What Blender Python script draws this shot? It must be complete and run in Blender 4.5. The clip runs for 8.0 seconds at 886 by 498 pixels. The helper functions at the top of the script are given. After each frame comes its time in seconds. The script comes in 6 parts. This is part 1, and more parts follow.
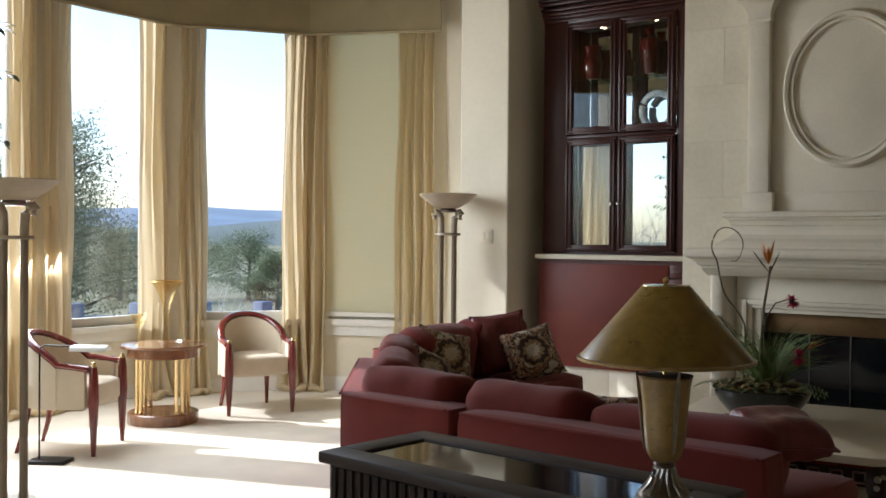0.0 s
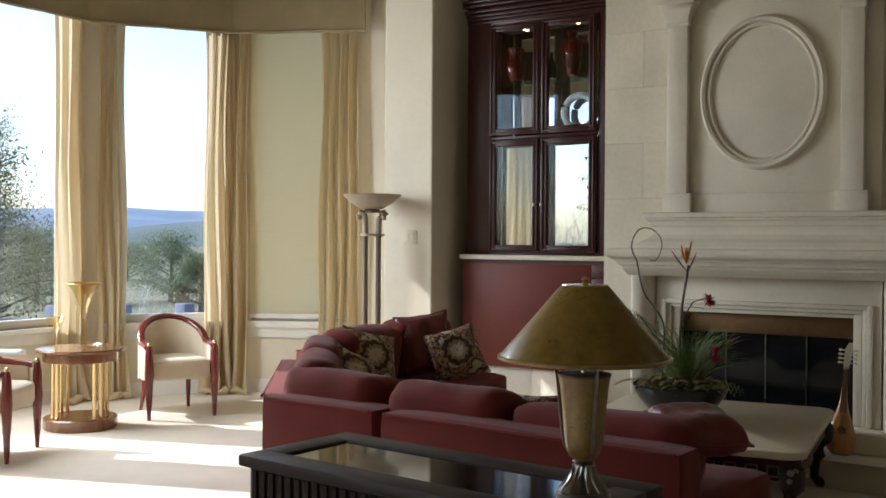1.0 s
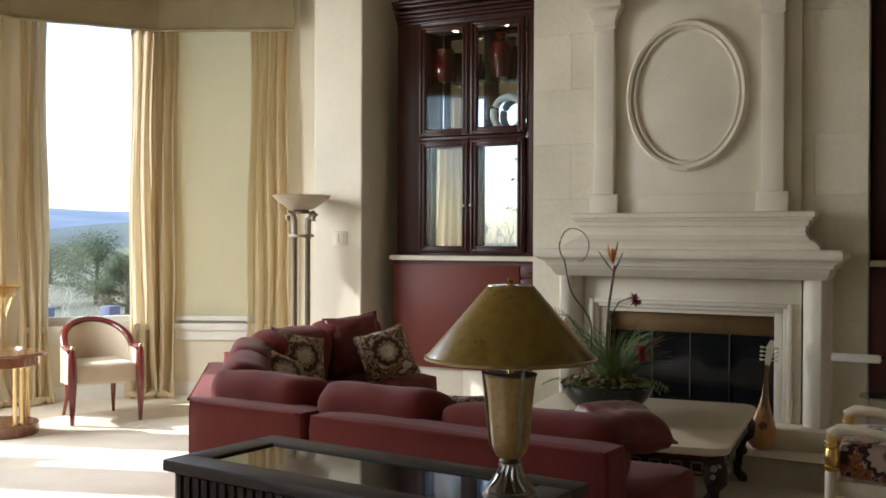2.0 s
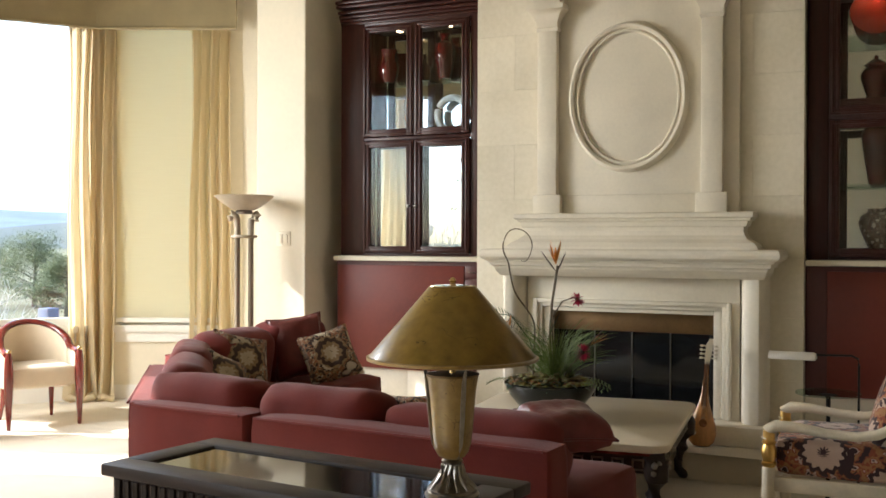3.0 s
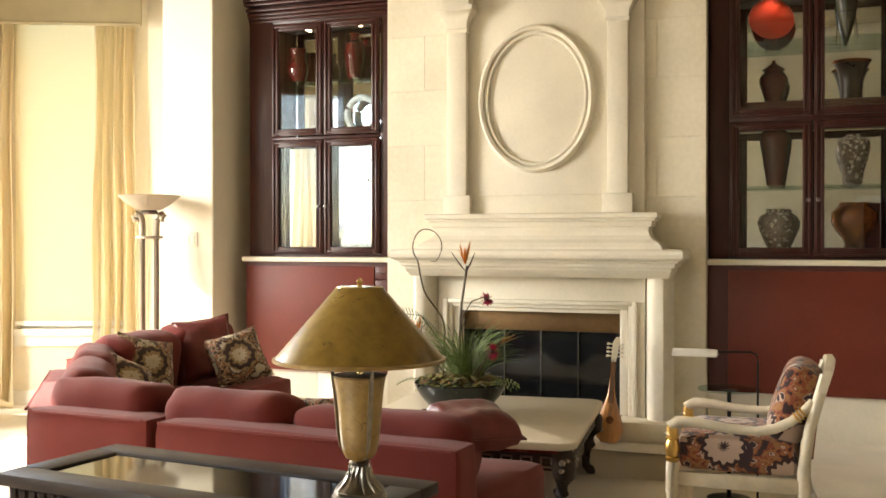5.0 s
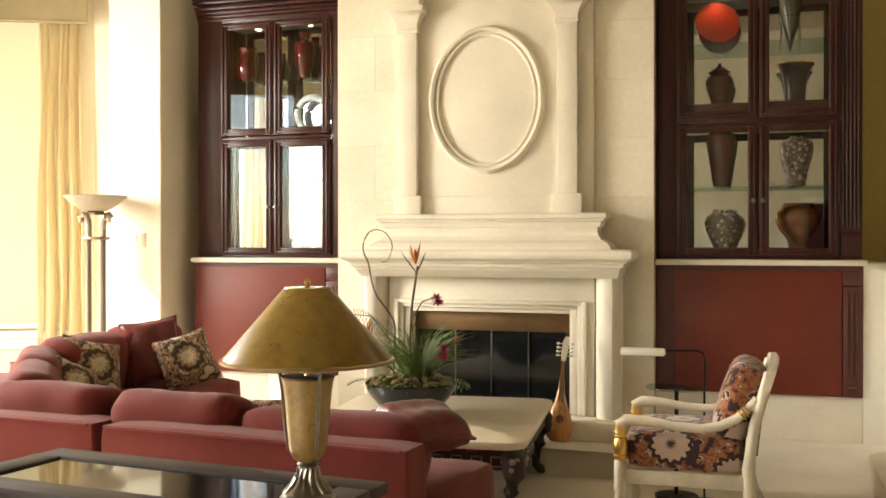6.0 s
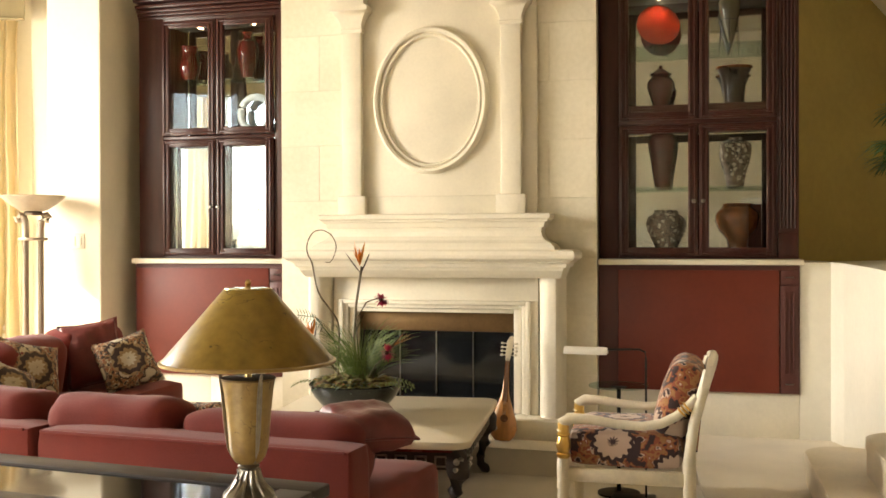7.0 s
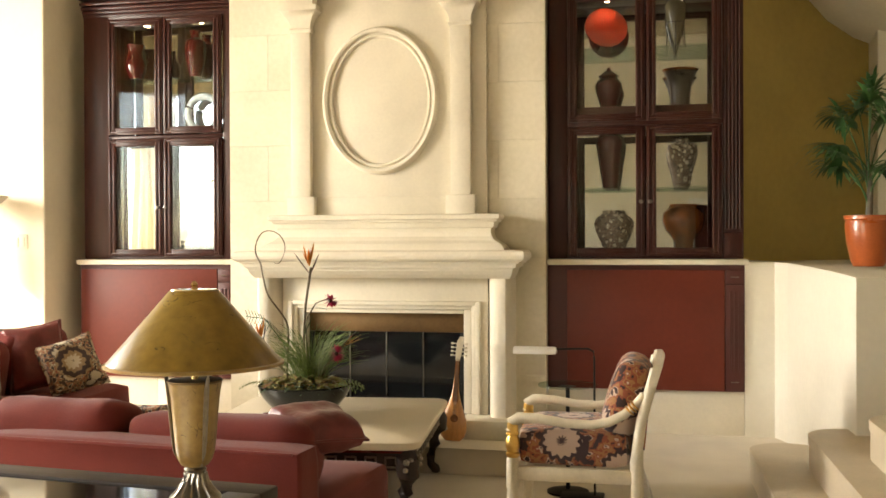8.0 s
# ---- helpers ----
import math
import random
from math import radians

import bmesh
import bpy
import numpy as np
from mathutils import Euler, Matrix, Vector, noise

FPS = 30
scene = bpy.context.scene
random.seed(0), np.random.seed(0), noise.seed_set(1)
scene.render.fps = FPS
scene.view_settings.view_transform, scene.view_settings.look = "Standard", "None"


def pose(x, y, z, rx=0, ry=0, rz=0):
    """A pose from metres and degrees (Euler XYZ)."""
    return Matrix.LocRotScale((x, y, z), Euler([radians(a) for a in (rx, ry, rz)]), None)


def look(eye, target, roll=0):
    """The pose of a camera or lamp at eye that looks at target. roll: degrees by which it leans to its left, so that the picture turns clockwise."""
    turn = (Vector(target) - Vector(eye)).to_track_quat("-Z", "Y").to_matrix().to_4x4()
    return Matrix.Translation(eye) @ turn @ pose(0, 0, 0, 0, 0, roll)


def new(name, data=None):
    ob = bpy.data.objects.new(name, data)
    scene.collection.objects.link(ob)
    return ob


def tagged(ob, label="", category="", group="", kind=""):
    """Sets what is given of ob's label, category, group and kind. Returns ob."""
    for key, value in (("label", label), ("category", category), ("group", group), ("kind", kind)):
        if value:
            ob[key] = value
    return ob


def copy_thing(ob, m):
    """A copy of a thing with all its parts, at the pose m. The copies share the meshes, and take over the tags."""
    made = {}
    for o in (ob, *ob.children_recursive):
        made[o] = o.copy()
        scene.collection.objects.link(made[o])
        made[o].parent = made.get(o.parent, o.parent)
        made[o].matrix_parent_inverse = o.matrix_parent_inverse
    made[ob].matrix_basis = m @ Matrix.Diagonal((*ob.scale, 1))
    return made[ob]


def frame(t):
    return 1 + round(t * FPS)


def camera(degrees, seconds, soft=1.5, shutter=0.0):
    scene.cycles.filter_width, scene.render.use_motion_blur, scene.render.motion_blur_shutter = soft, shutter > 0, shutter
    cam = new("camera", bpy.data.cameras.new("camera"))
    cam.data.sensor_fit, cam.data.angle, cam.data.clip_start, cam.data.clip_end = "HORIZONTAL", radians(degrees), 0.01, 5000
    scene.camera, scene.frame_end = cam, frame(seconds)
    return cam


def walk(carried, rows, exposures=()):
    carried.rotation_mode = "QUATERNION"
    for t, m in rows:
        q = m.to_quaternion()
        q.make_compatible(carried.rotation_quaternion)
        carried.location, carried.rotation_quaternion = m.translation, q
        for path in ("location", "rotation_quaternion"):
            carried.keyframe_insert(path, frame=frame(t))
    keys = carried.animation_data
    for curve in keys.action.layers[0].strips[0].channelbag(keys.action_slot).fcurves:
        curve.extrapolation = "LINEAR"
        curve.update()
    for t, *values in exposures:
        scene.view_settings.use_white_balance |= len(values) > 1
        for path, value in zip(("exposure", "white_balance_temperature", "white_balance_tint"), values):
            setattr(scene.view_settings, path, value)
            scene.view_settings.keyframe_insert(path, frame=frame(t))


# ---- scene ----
cam = camera(47.0, 8.0, soft=1.6)
PATH = [
    (0.0, 0.000, 0.000, 1.433, 89.41, -0.44, 36.41),
    (0.5, 0.006, 0.004, 1.434, 89.43, -0.39, 34.54),
    (1.0, 0.012, 0.010, 1.432, 89.48, -0.35, 32.27),
    (1.5, 0.019, 0.014, 1.433, 89.51, -0.29, 30.24),
    (3.0, 0.036, 0.020, 1.434, 89.56, -0.15, 25.40),
    (3.5, 0.040, 0.021, 1.434, 89.57, -0.13, 24.10),
    (4.0, 0.043, 0.026, 1.434, 89.58, -0.07, 22.83),
    (4.5, 0.046, 0.028, 1.436, 89.57, -0.03, 21.65),
    (6.0, 0.062, 0.030, 1.435, 89.61, 0.05, 17.82),
    (6.5, 0.071, 0.030, 1.437, 89.61, 0.13, 16.23),
    (7.0, 0.076, 0.031, 1.435, 89.62, 0.15, 14.82),
    (7.5, 0.079, 0.030, 1.437, 89.62, 0.18, 13.51),
    (8.0, 0.084, 0.030, 1.435, 89.64, 0.23, 12.07),
]
EXPOSURES = [(0.0, 1.14, 5500, 10), (1.5, 1.26, 5550, 10), (3.0, 2.06, 5900, 10), (4.5, 2.70, 6350, 10), (6.0, 2.90, 6750, 10), (8.0, 2.98, 6950, 10)]
walk(cam, [(t, pose(x, y, z, rx, ry, rz)) for t, x, y, z, rx, ry, rz in PATH], EXPOSURES)

# ---- light ----
SUN_WAY = Vector((0.88, 0.30, -0.66)).normalized()
SUN_EL = math.asin(-SUN_WAY.z)
world = bpy.data.worlds.new("daylight")
scene.world = world
world.use_nodes = True
wn = world.node_tree
sky = wn.nodes.new("ShaderNodeTexSky")
sky.sky_type = "NISHITA"
sky.sun_disc = False
sky.sun_elevation = SUN_EL
sky.sun_rotation = math.atan2(-SUN_WAY.x, -SUN_WAY.y)
sky.dust_density = 1.4
wn.links.new(sky.outputs[0], wn.nodes["Background"].inputs[0])
wn.nodes["Background"].inputs[1].default_value = 0.15
sun = new("sun", bpy.data.lights.new("sun", "SUN"))
sun.data.energy = 2.9
sun.data.angle = radians(0.6)
sun.data.color = (1.0, 0.93, 0.82)
sun.matrix_world = look((0, 0, 20), Vector((0, 0, 20)) + SUN_WAY)


def window_lamp(name, centre, target, w, h, power):
    lamp = new(name, bpy.data.lights.new(name, "AREA"))
    lamp.data.shape, lamp.data.size, lamp.data.size_y, lamp.data.energy = "RECTANGLE", w, h, power
    lamp.data.color = (1.0, 0.95, 0.86)
    lamp.matrix_world = look(centre, target)
    return lamp


# fill lamp in the west opening, an unseen window added for its light
window_lamp("west_fill_light", (-4.72, -1.5, 1.55), (0.0, 4.0, 0.9), 3.9, 1.7, 3)
window_lamp("bay_window_light", (-6.98, 4.1, 2.15), (-3.2, 4.4, 0.6), 1.5, 2.2, 60)


# ---- materials ----
def mat(name, col, rough=0.6, metal=0.0, var=0.12, scale=6.0, fine=60.0, bump=0.05, spec=0.5, sheen=0.0, coat=0.0, stretch=(1, 1, 1), col2=None, piece=0.0):
    m = bpy.data.materials.new(name)
    m.use_nodes = True
    nt = m.node_tree
    b = nt.nodes["Principled BSDF"]
    tc = nt.nodes.new("ShaderNodeTexCoord")
    mp = nt.nodes.new("ShaderNodeMapping")
    mp.inputs["Scale"].default_value = stretch
    nt.links.new(tc.outputs["Object"], mp.inputs[0])
    n1, n2 = nt.nodes.new("ShaderNodeTexNoise"), nt.nodes.new("ShaderNodeTexNoise")
    n1.inputs["Scale"].default_value, n1.inputs["Detail"].default_value = scale, 5
    n2.inputs["Scale"].default_value, n2.inputs["Detail"].default_value = fine, 4
    for n in (n1, n2):
        nt.links.new(mp.outputs[0], n.inputs["Vector"])
    add = nt.nodes.new("ShaderNodeMath")
    add.operation = "MULTIPLY_ADD"
    nt.links.new(n2.outputs["Fac"], add.inputs[0])
    add.inputs[1].default_value = 0.45
    nt.links.new(n1.outputs["Fac"], add.inputs[2])
    ramp = nt.nodes.new("ShaderNodeValToRGB")
    c2 = col2 or tuple(min(1, c * (1 + var)) for c in col)
    c1 = col if col2 else tuple(c * (1 - var) for c in col)
    ramp.color_ramp.elements[0].position, ramp.color_ramp.elements[1].position = 0.5, 0.95
    ramp.color_ramp.elements[0].color, ramp.color_ramp.elements[1].color = (*c1, 1), (*c2, 1)
    nt.links.new(add.outputs[0], ramp.inputs[0])
    out = ramp.outputs[0]
    if piece:
        oi, hs, mr = nt.nodes.new("ShaderNodeObjectInfo"), nt.nodes.new("ShaderNodeHueSaturation"), nt.nodes.new("ShaderNodeMapRange")
        mr.inputs["To Min"].default_value, mr.inputs["To Max"].default_value = 1 - piece, 1 + piece
        nt.links.new(oi.outputs["Random"], mr.inputs[0])
        nt.links.new(mr.outputs[0], hs.inputs["Value"])
        nt.links.new(out, hs.inputs["Color"])
        out = hs.outputs[0]
    nt.links.new(out, b.inputs["Base Color"])
    rr = nt.nodes.new("ShaderNodeMapRange")
    rr.inputs["To Min"].default_value, rr.inputs["To Max"].default_value = max(0.02, rough - 0.08), min(1, rough + 0.08)
    nt.links.new(n1.outputs["Fac"], rr.inputs[0])
    nt.links.new(rr.outputs[0], b.inputs["Roughness"])
    b.inputs["Metallic"].default_value, b.inputs["Specular IOR Level"].default_value = metal, spec
    b.inputs["Sheen Weight"].default_value, b.inputs["Coat Weight"].default_value = sheen, coat
    if bump:
        bp = nt.nodes.new("ShaderNodeBump")
        bp.inputs["Strength"].default_value, bp.inputs["Distance"].default_value = min(1.0, bump * 4), 0.01
        nt.links.new(add.outputs[0], bp.inputs["Height"])
        nt.links.new(bp.outputs[0], b.inputs["Normal"])
    return m


def floral(name, scale, ground, petals, accent, dark, medallion=0.0):
    """Woven fabric with round pale flowers, leafy scrolls and a dark ground."""
    m = mat(name, ground, 0.85, bump=0.08, fine=220, sheen=0.2)
    nt = m.node_tree
    b = nt.nodes["Principled BSDF"]
    tc = nt.nodes.new("ShaderNodeTexCoord")
    vo = nt.nodes.new("ShaderNodeTexVoronoi")
    vo.inputs["Scale"].default_value = scale
    nz = nt.nodes.new("ShaderNodeTexNoise")
    nz.inputs["Scale"].default_value, nz.inputs["Detail"].default_value = scale * 2.2, 3
    mx = nt.nodes.new("ShaderNodeMixRGB")
    mx.blend_type = "ADD"
    mx.inputs[0].default_value = 0.03
    nt.links.new(tc.outputs["Object"], nz.inputs["Vector"])
    nt.links.new(tc.outputs["Object"], mx.inputs[1])
    nt.links.new(nz.outputs["Color"], mx.inputs[2])
    nt.links.new(mx.outputs[0], vo.inputs["Vector"])
    r1 = nt.nodes.new("ShaderNodeValToRGB")
    e = r1.color_ramp.elements
    r1.color_ramp.interpolation = "CONSTANT"
    e[0].position, e[0].color = 0.0, (*dark, 1)
    e[1].position, e[1].color = 0.11, (*petals, 1)
    for p, c in ((0.40, dark), (0.50, accent), (0.55, ground), (0.62, petals), (0.66, ground)):
        n = e.new(p)
        n.color = (*c, 1)
    df, sp = nt.nodes.new("ShaderNodeVectorMath"), nt.nodes.new("ShaderNodeSeparateXYZ")
    df.operation = "SUBTRACT"
    nt.links.new(mx.outputs[0], df.inputs[0])
    nt.links.new(vo.outputs["Position"], df.inputs[1])
    nt.links.new(df.outputs[0], sp.inputs[0])

    def chain(op, a, bval, third=None):
        n_ = nt.nodes.new("ShaderNodeMath")
        n_.operation = op
        for slot, v_ in enumerate((a, bval, third)):
            if v_ is None:
                continue
            if isinstance(v_, (int, float)):
                n_.inputs[slot].default_value = v_
            else:
                nt.links.new(v_, n_.inputs[slot])
        return n_.outputs[0]

    def scallops(px_, py_, count, size, dist):
        return chain("MULTIPLY_ADD", chain("SINE", chain("MULTIPLY", chain("ARCTAN2", px_, py_), count), None), size, dist)

    yz = chain("ADD", sp.outputs["Y"], sp.outputs["Z"])
    radius = scallops(yz, sp.outputs["X"], 13, 0.035, vo.outputs["Distance"])
    nt.links.new(radius, r1.inputs[0])
    w = nt.nodes.new("ShaderNodeTexNoise")
    w.inputs["Scale"].default_value, w.inputs["Detail"].default_value = scale * 3.5, 2
    nt.links.new(tc.outputs["Object"], w.inputs["Vector"])
    r2 = nt.nodes.new("ShaderNodeValToRGB")
    f = r2.color_ramp.elements
    r2.color_ramp.interpolation = "CONSTANT"
    f[0].position, f[0].color = 0.0, (*dark, 1)
    f[1].position, f[1].color = 0.42, (*ground, 1)
    for p, c in ((0.47, accent), (0.53, ground), (0.57, petals), (0.61, dark)):
        n = f.new(p)
        n.color = (*c, 1)
    nt.links.new(w.outputs["Fac"], r2.inputs[0])
    lim = nt.nodes.new("ShaderNodeMath")
    lim.operation = "GREATER_THAN"
    lim.inputs[1].default_value = 0.50
    nt.links.new(radius, lim.inputs[0])
    mix = nt.nodes.new("ShaderNodeMixRGB")
    nt.links.new(lim.outputs[0], mix.inputs[0])
    nt.links.new(r1.outputs[0], mix.inputs[1])
    nt.links.new(r2.outputs[0], mix.inputs[2])
    out = mix.outputs[0]
    if medallion:
        ln, sc, am = nt.nodes.new("ShaderNodeVectorMath"), nt.nodes.new("ShaderNodeVectorMath"), nt.nodes.new("ShaderNodeMath")
        sc.operation, ln.operation, am.operation = "MULTIPLY", "LENGTH", "MULTIPLY_ADD"
        sc.inputs[1].default_value = (1, 1, 0)
        nt.links.new(tc.outputs["Object"], sc.inputs[0])
        nt.links.new(sc.outputs[0], ln.inputs[0])
        nt.links.new(w.outputs["Fac"], am.inputs[0])
        am.inputs[1].default_value = medallion * 0.35
        nt.links.new(ln.outputs["Value"], am.inputs[2])
        r3 = nt.nodes.new("ShaderNodeValToRGB")
        r3.color_ramp.interpolation = "CONSTANT"
        g = r3.color_ramp.elements
        g[0].position, g[0].color = 0.0, (*dark, 1)
        g[1].position, g[1].color = 0.16, (*petals, 1)
        for q, c in ((0.52, ground), (0.70, dark), (0.96, ground)):
            n = g.new(q)
            n.color = (*c, 1)
        dv, lt = nt.nodes.new("ShaderNodeMath"), nt.nodes.new("ShaderNodeMath")
        dv.operation, lt.operation = "DIVIDE", "LESS_THAN"
        dv.inputs[1].default_value = medallion * 1.1
        lt.inputs[1].default_value = 1.05
        nt.links.new(am.outputs[0], dv.inputs[0])
        s2 = nt.nodes.new("ShaderNodeSeparateXYZ")
        nt.links.new(tc.outputs["Object"], s2.inputs[0])
        nt.links.new(scallops(s2.outputs["Y"], s2.outputs["X"], 11, 0.05, dv.outputs[0]), r3.inputs[0])
        nt.links.new(dv.outputs[0], lt.inputs[0])
        mx2 = nt.nodes.new("ShaderNodeMixRGB")
        nt.links.new(lt.outputs[0], mx2.inputs[0])
        nt.links.new(out, mx2.inputs[1])
        nt.links.new(r3.outputs[0], mx2.inputs[2])
        out = mx2.outputs[0]
    nt.links.new(out, b.inputs["Base Color"])
    return m


def glass(name, tint=(1, 1, 1), rough=0.0, ior=1.45):
    m = bpy.data.materials.new(name)
    m.use_nodes = True
    nt = m.node_tree
    nt.nodes.remove(nt.nodes["Principled BSDF"])
    tr, gl, mx, fr = (nt.nodes.new("ShaderNodeBsdf" + k) if k in ("Transparent", "Glossy") else nt.nodes.new("ShaderNode" + k) for k in ("Transparent", "Glossy", "MixShader", "Fresnel"))
    tr.inputs[0].default_value = (*tint, 1)
    gl.inputs["Roughness"].default_value = rough
    fr.inputs[0].default_value = ior
    if ior > 1.2:
        nt.links.new(fr.outputs[0], mx.inputs[0])
    else:
        mx.inputs[0].default_value = 0.09
    nt.links.new(tr.outputs[0], mx.inputs[1])
    nt.links.new(gl.outputs[0], mx.inputs[2])
    nt.links.new(mx.outputs[0], nt.nodes["Material Output"].inputs[0])
    return m


def glow(name, col, power):
    m = bpy.data.materials.new(name)
    m.use_nodes = True
    b = m.node_tree.nodes["Principled BSDF"]
    b.inputs["Emission Color"].default_value = (*col, 1)
    b.inputs["Emission Strength"].default_value = power
    return m


def mirror(name):
    m = bpy.data.materials.new(name)
    m.use_nodes = True
    b = m.node_tree.nodes["Principled BSDF"]
    b.inputs["Base Color"].default_value = (0.68, 0.71, 0.73, 1)
    b.inputs["Metallic"].default_value, b.inputs["Roughness"].default_value = 1.0, 0.015
    return m


def translucent(name, col, col2, scale, stretch, share=0.35):
    """Cloth that lets part of the daylight through."""
    m = mat(name, col, 0.9, var=0.1, scale=scale, fine=90, bump=0.04, stretch=stretch, col2=col2)
    nt = m.node_tree
    b = nt.nodes["Principled BSDF"]
    tl, mx = nt.nodes.new("ShaderNodeBsdfTranslucent"), nt.nodes.new("ShaderNodeMixShader")
    tl.inputs[0].default_value = (*col2, 1)
    mx.inputs[0].default_value = share
    nt.links.new(b.outputs[0], mx.inputs[1])
    nt.links.new(tl.outputs[0], mx.inputs[2])
    nt.links.new(mx.outputs[0], nt.nodes["Material Output"].inputs[0])
    return m


CARPET = mat("cream wool carpet", (0.68, 0.61, 0.49), 0.95, var=0.10, scale=3, fine=240, bump=0.16, sheen=0.2)
PLASTER = mat("warm cream plaster", (0.74, 0.68, 0.54), 0.85, var=0.05, scale=2, fine=25, bump=0.03)
TAN_WALL = mat("warm tan plaster", (0.40, 0.34, 0.23), 0.85, var=0.06, scale=2, fine=25, bump=0.03)
WHITE_WALL = mat("ivory plaster", (0.78, 0.74, 0.64), 0.85, var=0.05, scale=2, fine=30, bump=0.03)
OLIVE = mat("olive ochre wall paint", (0.41, 0.315, 0.095), 0.7, var=0.10, scale=1.5, fine=20, bump=0.02)
STONE = mat("cast limestone", (0.72, 0.665, 0.545), 0.8, var=0.07, scale=3.5, fine=45, bump=0.04)
STONE_BLOCK = mat("limestone block", (0.63, 0.575, 0.44), 0.85, scale=1.6, fine=30, bump=0.06, col2=(0.78, 0.72, 0.59), piece=0.045)
JOINT = mat("pale mortar", (0.66, 0.60, 0.48), 0.95, var=0.06)
MAHOGANY = mat("dark mahogany", (0.042, 0.010, 0.007), 0.36, var=0.3, scale=5, fine=30, bump=0.02, spec=0.35, stretch=(6, 6, 0.7))
MAHOGANY_DULL = mat("unpolished mahogany", (0.058, 0.013, 0.008), 0.7, var=0.3, scale=5, fine=30, bump=0.02, spec=0.2, stretch=(6, 6, 0.7))
RED_LACQUER = mat("oxblood lacquer panel", (0.140, 0.025, 0.014), 0.5, var=0.12, scale=3, fine=30, bump=0.01, spec=0.3)
DARK_LACQUER = mat("dark oxblood strip", (0.075, 0.016, 0.012), 0.5, var=0.12, scale=4, fine=30, bump=0.01)
CHERRY = mat("polished cherry wood", (0.15, 0.022, 0.016), 0.25, var=0.3, scale=5, fine=40, bump=0.01, coat=0.4, stretch=(4, 4, 0.8))
WALNUT = mat("figured walnut", (0.20, 0.085, 0.035), 0.25, var=0.3, scale=7, fine=30, bump=0.01, coat=0.5, stretch=(1, 5, 1))
EBONY = mat("espresso stained wood", (0.030, 0.018, 0.013), 0.5, var=0.25, scale=6, fine=40, bump=0.03, spec=0.35, stretch=(1, 5, 5))
BRASS = mat("brushed brass", (0.66, 0.50, 0.25), 0.25, metal=1.0, var=0.1, bump=0.01)
GOLD = mat("gilded trim", (0.72, 0.47, 0.14), 0.3, metal=1.0, var=0.15, bump=0.03)
PEWTER = mat("antique pewter", (0.36, 0.33, 0.28), 0.32, metal=1.0, var=0.25, scale=15, bump=0.05)
SCREEN_BRONZE = mat("dull antique bronze", (0.16, 0.095, 0.04), 0.5, metal=0.7, var=0.2)
TAUPE = mat("taupe lacquered column", (0.18, 0.145, 0.10), 0.35, var=0.12, scale=8, bump=0.01, coat=0.2)
BLACK_METAL = mat("blackened steel", (0.02, 0.019, 0.018), 0.4, metal=0.8, var=0.2)
NICKEL = mat("dark nickel", (0.22, 0.20, 0.18), 0.3, metal=1.0)
CREAM_FABRIC = mat("cream chenille", (0.60, 0.51, 0.37), 0.9, var=0.06, scale=8, fine=200, bump=0.08, sheen=0.3)
WINE_FABRIC = mat("dusty burgundy twill", (0.165, 0.027, 0.021), 0.85, var=0.16, scale=4, fine=160, bump=0.07, sheen=0.12, spec=0.2)
WINE_SILK = mat("burgundy silk", (0.13, 0.020, 0.018), 0.42, var=0.25, scale=6, fine=24, bump=0.16, sheen=0.05)
FLORAL = floral("floral tapestry", 5.0, (0.24, 0.060, 0.025), (0.47, 0.34, 0.26), (0.30, 0.14, 0.05), (0.035, 0.013, 0.014))
FLORAL_SMALL = floral("floral cushion weave", 10.0, (0.30, 0.20, 0.10), (0.54, 0.46, 0.33), (0.26, 0.08, 0.035), (0.045, 0.022, 0.016), 0.112)
IVORY_PAINT = mat("antiqued ivory paint", (0.66, 0.59, 0.45), 0.4, var=0.10, scale=12, fine=70, bump=0.03)
CURTAIN = translucent("champagne silk curtain", (0.64, 0.53, 0.33), (0.80, 0.70, 0.50), 6, (4, 4, 0.4), 0.5)
BLIND = translucent("woven cream blind", (0.84, 0.77, 0.56), (0.93, 0.86, 0.66), 4, (1, 1, 30), 0.72)
VALANCE = mat("taupe gold upholstered valance", (0.30, 0.245, 0.135), 0.85, var=0.12, scale=5, fine=120, bump=0.06, sheen=0.2)
WHITE_PAINT = mat("white window paint", (0.80, 0.78, 0.72), 0.45, var=0.04, bump=0.01)
WINDOW_GLASS = glass("window glass", (0.97, 0.98, 0.98))
SHELF_GLASS = glass("green edged shelf glass", (0.80, 0.88, 0.84), 0.0, 1.18)
CLEAR_GLASS = glass("clear bevelled glass", (0.96, 0.97, 0.97))
AMBER_GLASS = glass("amber tinted glass", (0.985, 0.94, 0.80), 0.0, 1.18)
CRYSTAL = glass("thin clear crystal", (0.985, 0.985, 0.98), 0.0, 1.18)
CUT_GLASS = mat("pale cut crystal", (0.66, 0.76, 0.80), 0.12, var=0.25, scale=16, bump=0.06, coat=0.6)
MIRROR = mirror("silvered mirror")
TABLE_GLASS = mat("smoked glass top", (0.020, 0.017, 0.014), 0.03, var=0.03, bump=0.0, spec=0.8)
FIRE_GLASS = mat("smoked fire glass", (0.008, 0.009, 0.010), 0.06, var=0.05, bump=0.0, spec=0.7)
SOOT = mat("sooty firebrick", (0.02, 0.018, 0.016), 0.95)
SHADE = mat("parchment ochre lampshade", (0.15, 0.085, 0.010), 0.34, scale=4, fine=28, bump=0.03, col2=(0.36, 0.232, 0.038), coat=0.3)
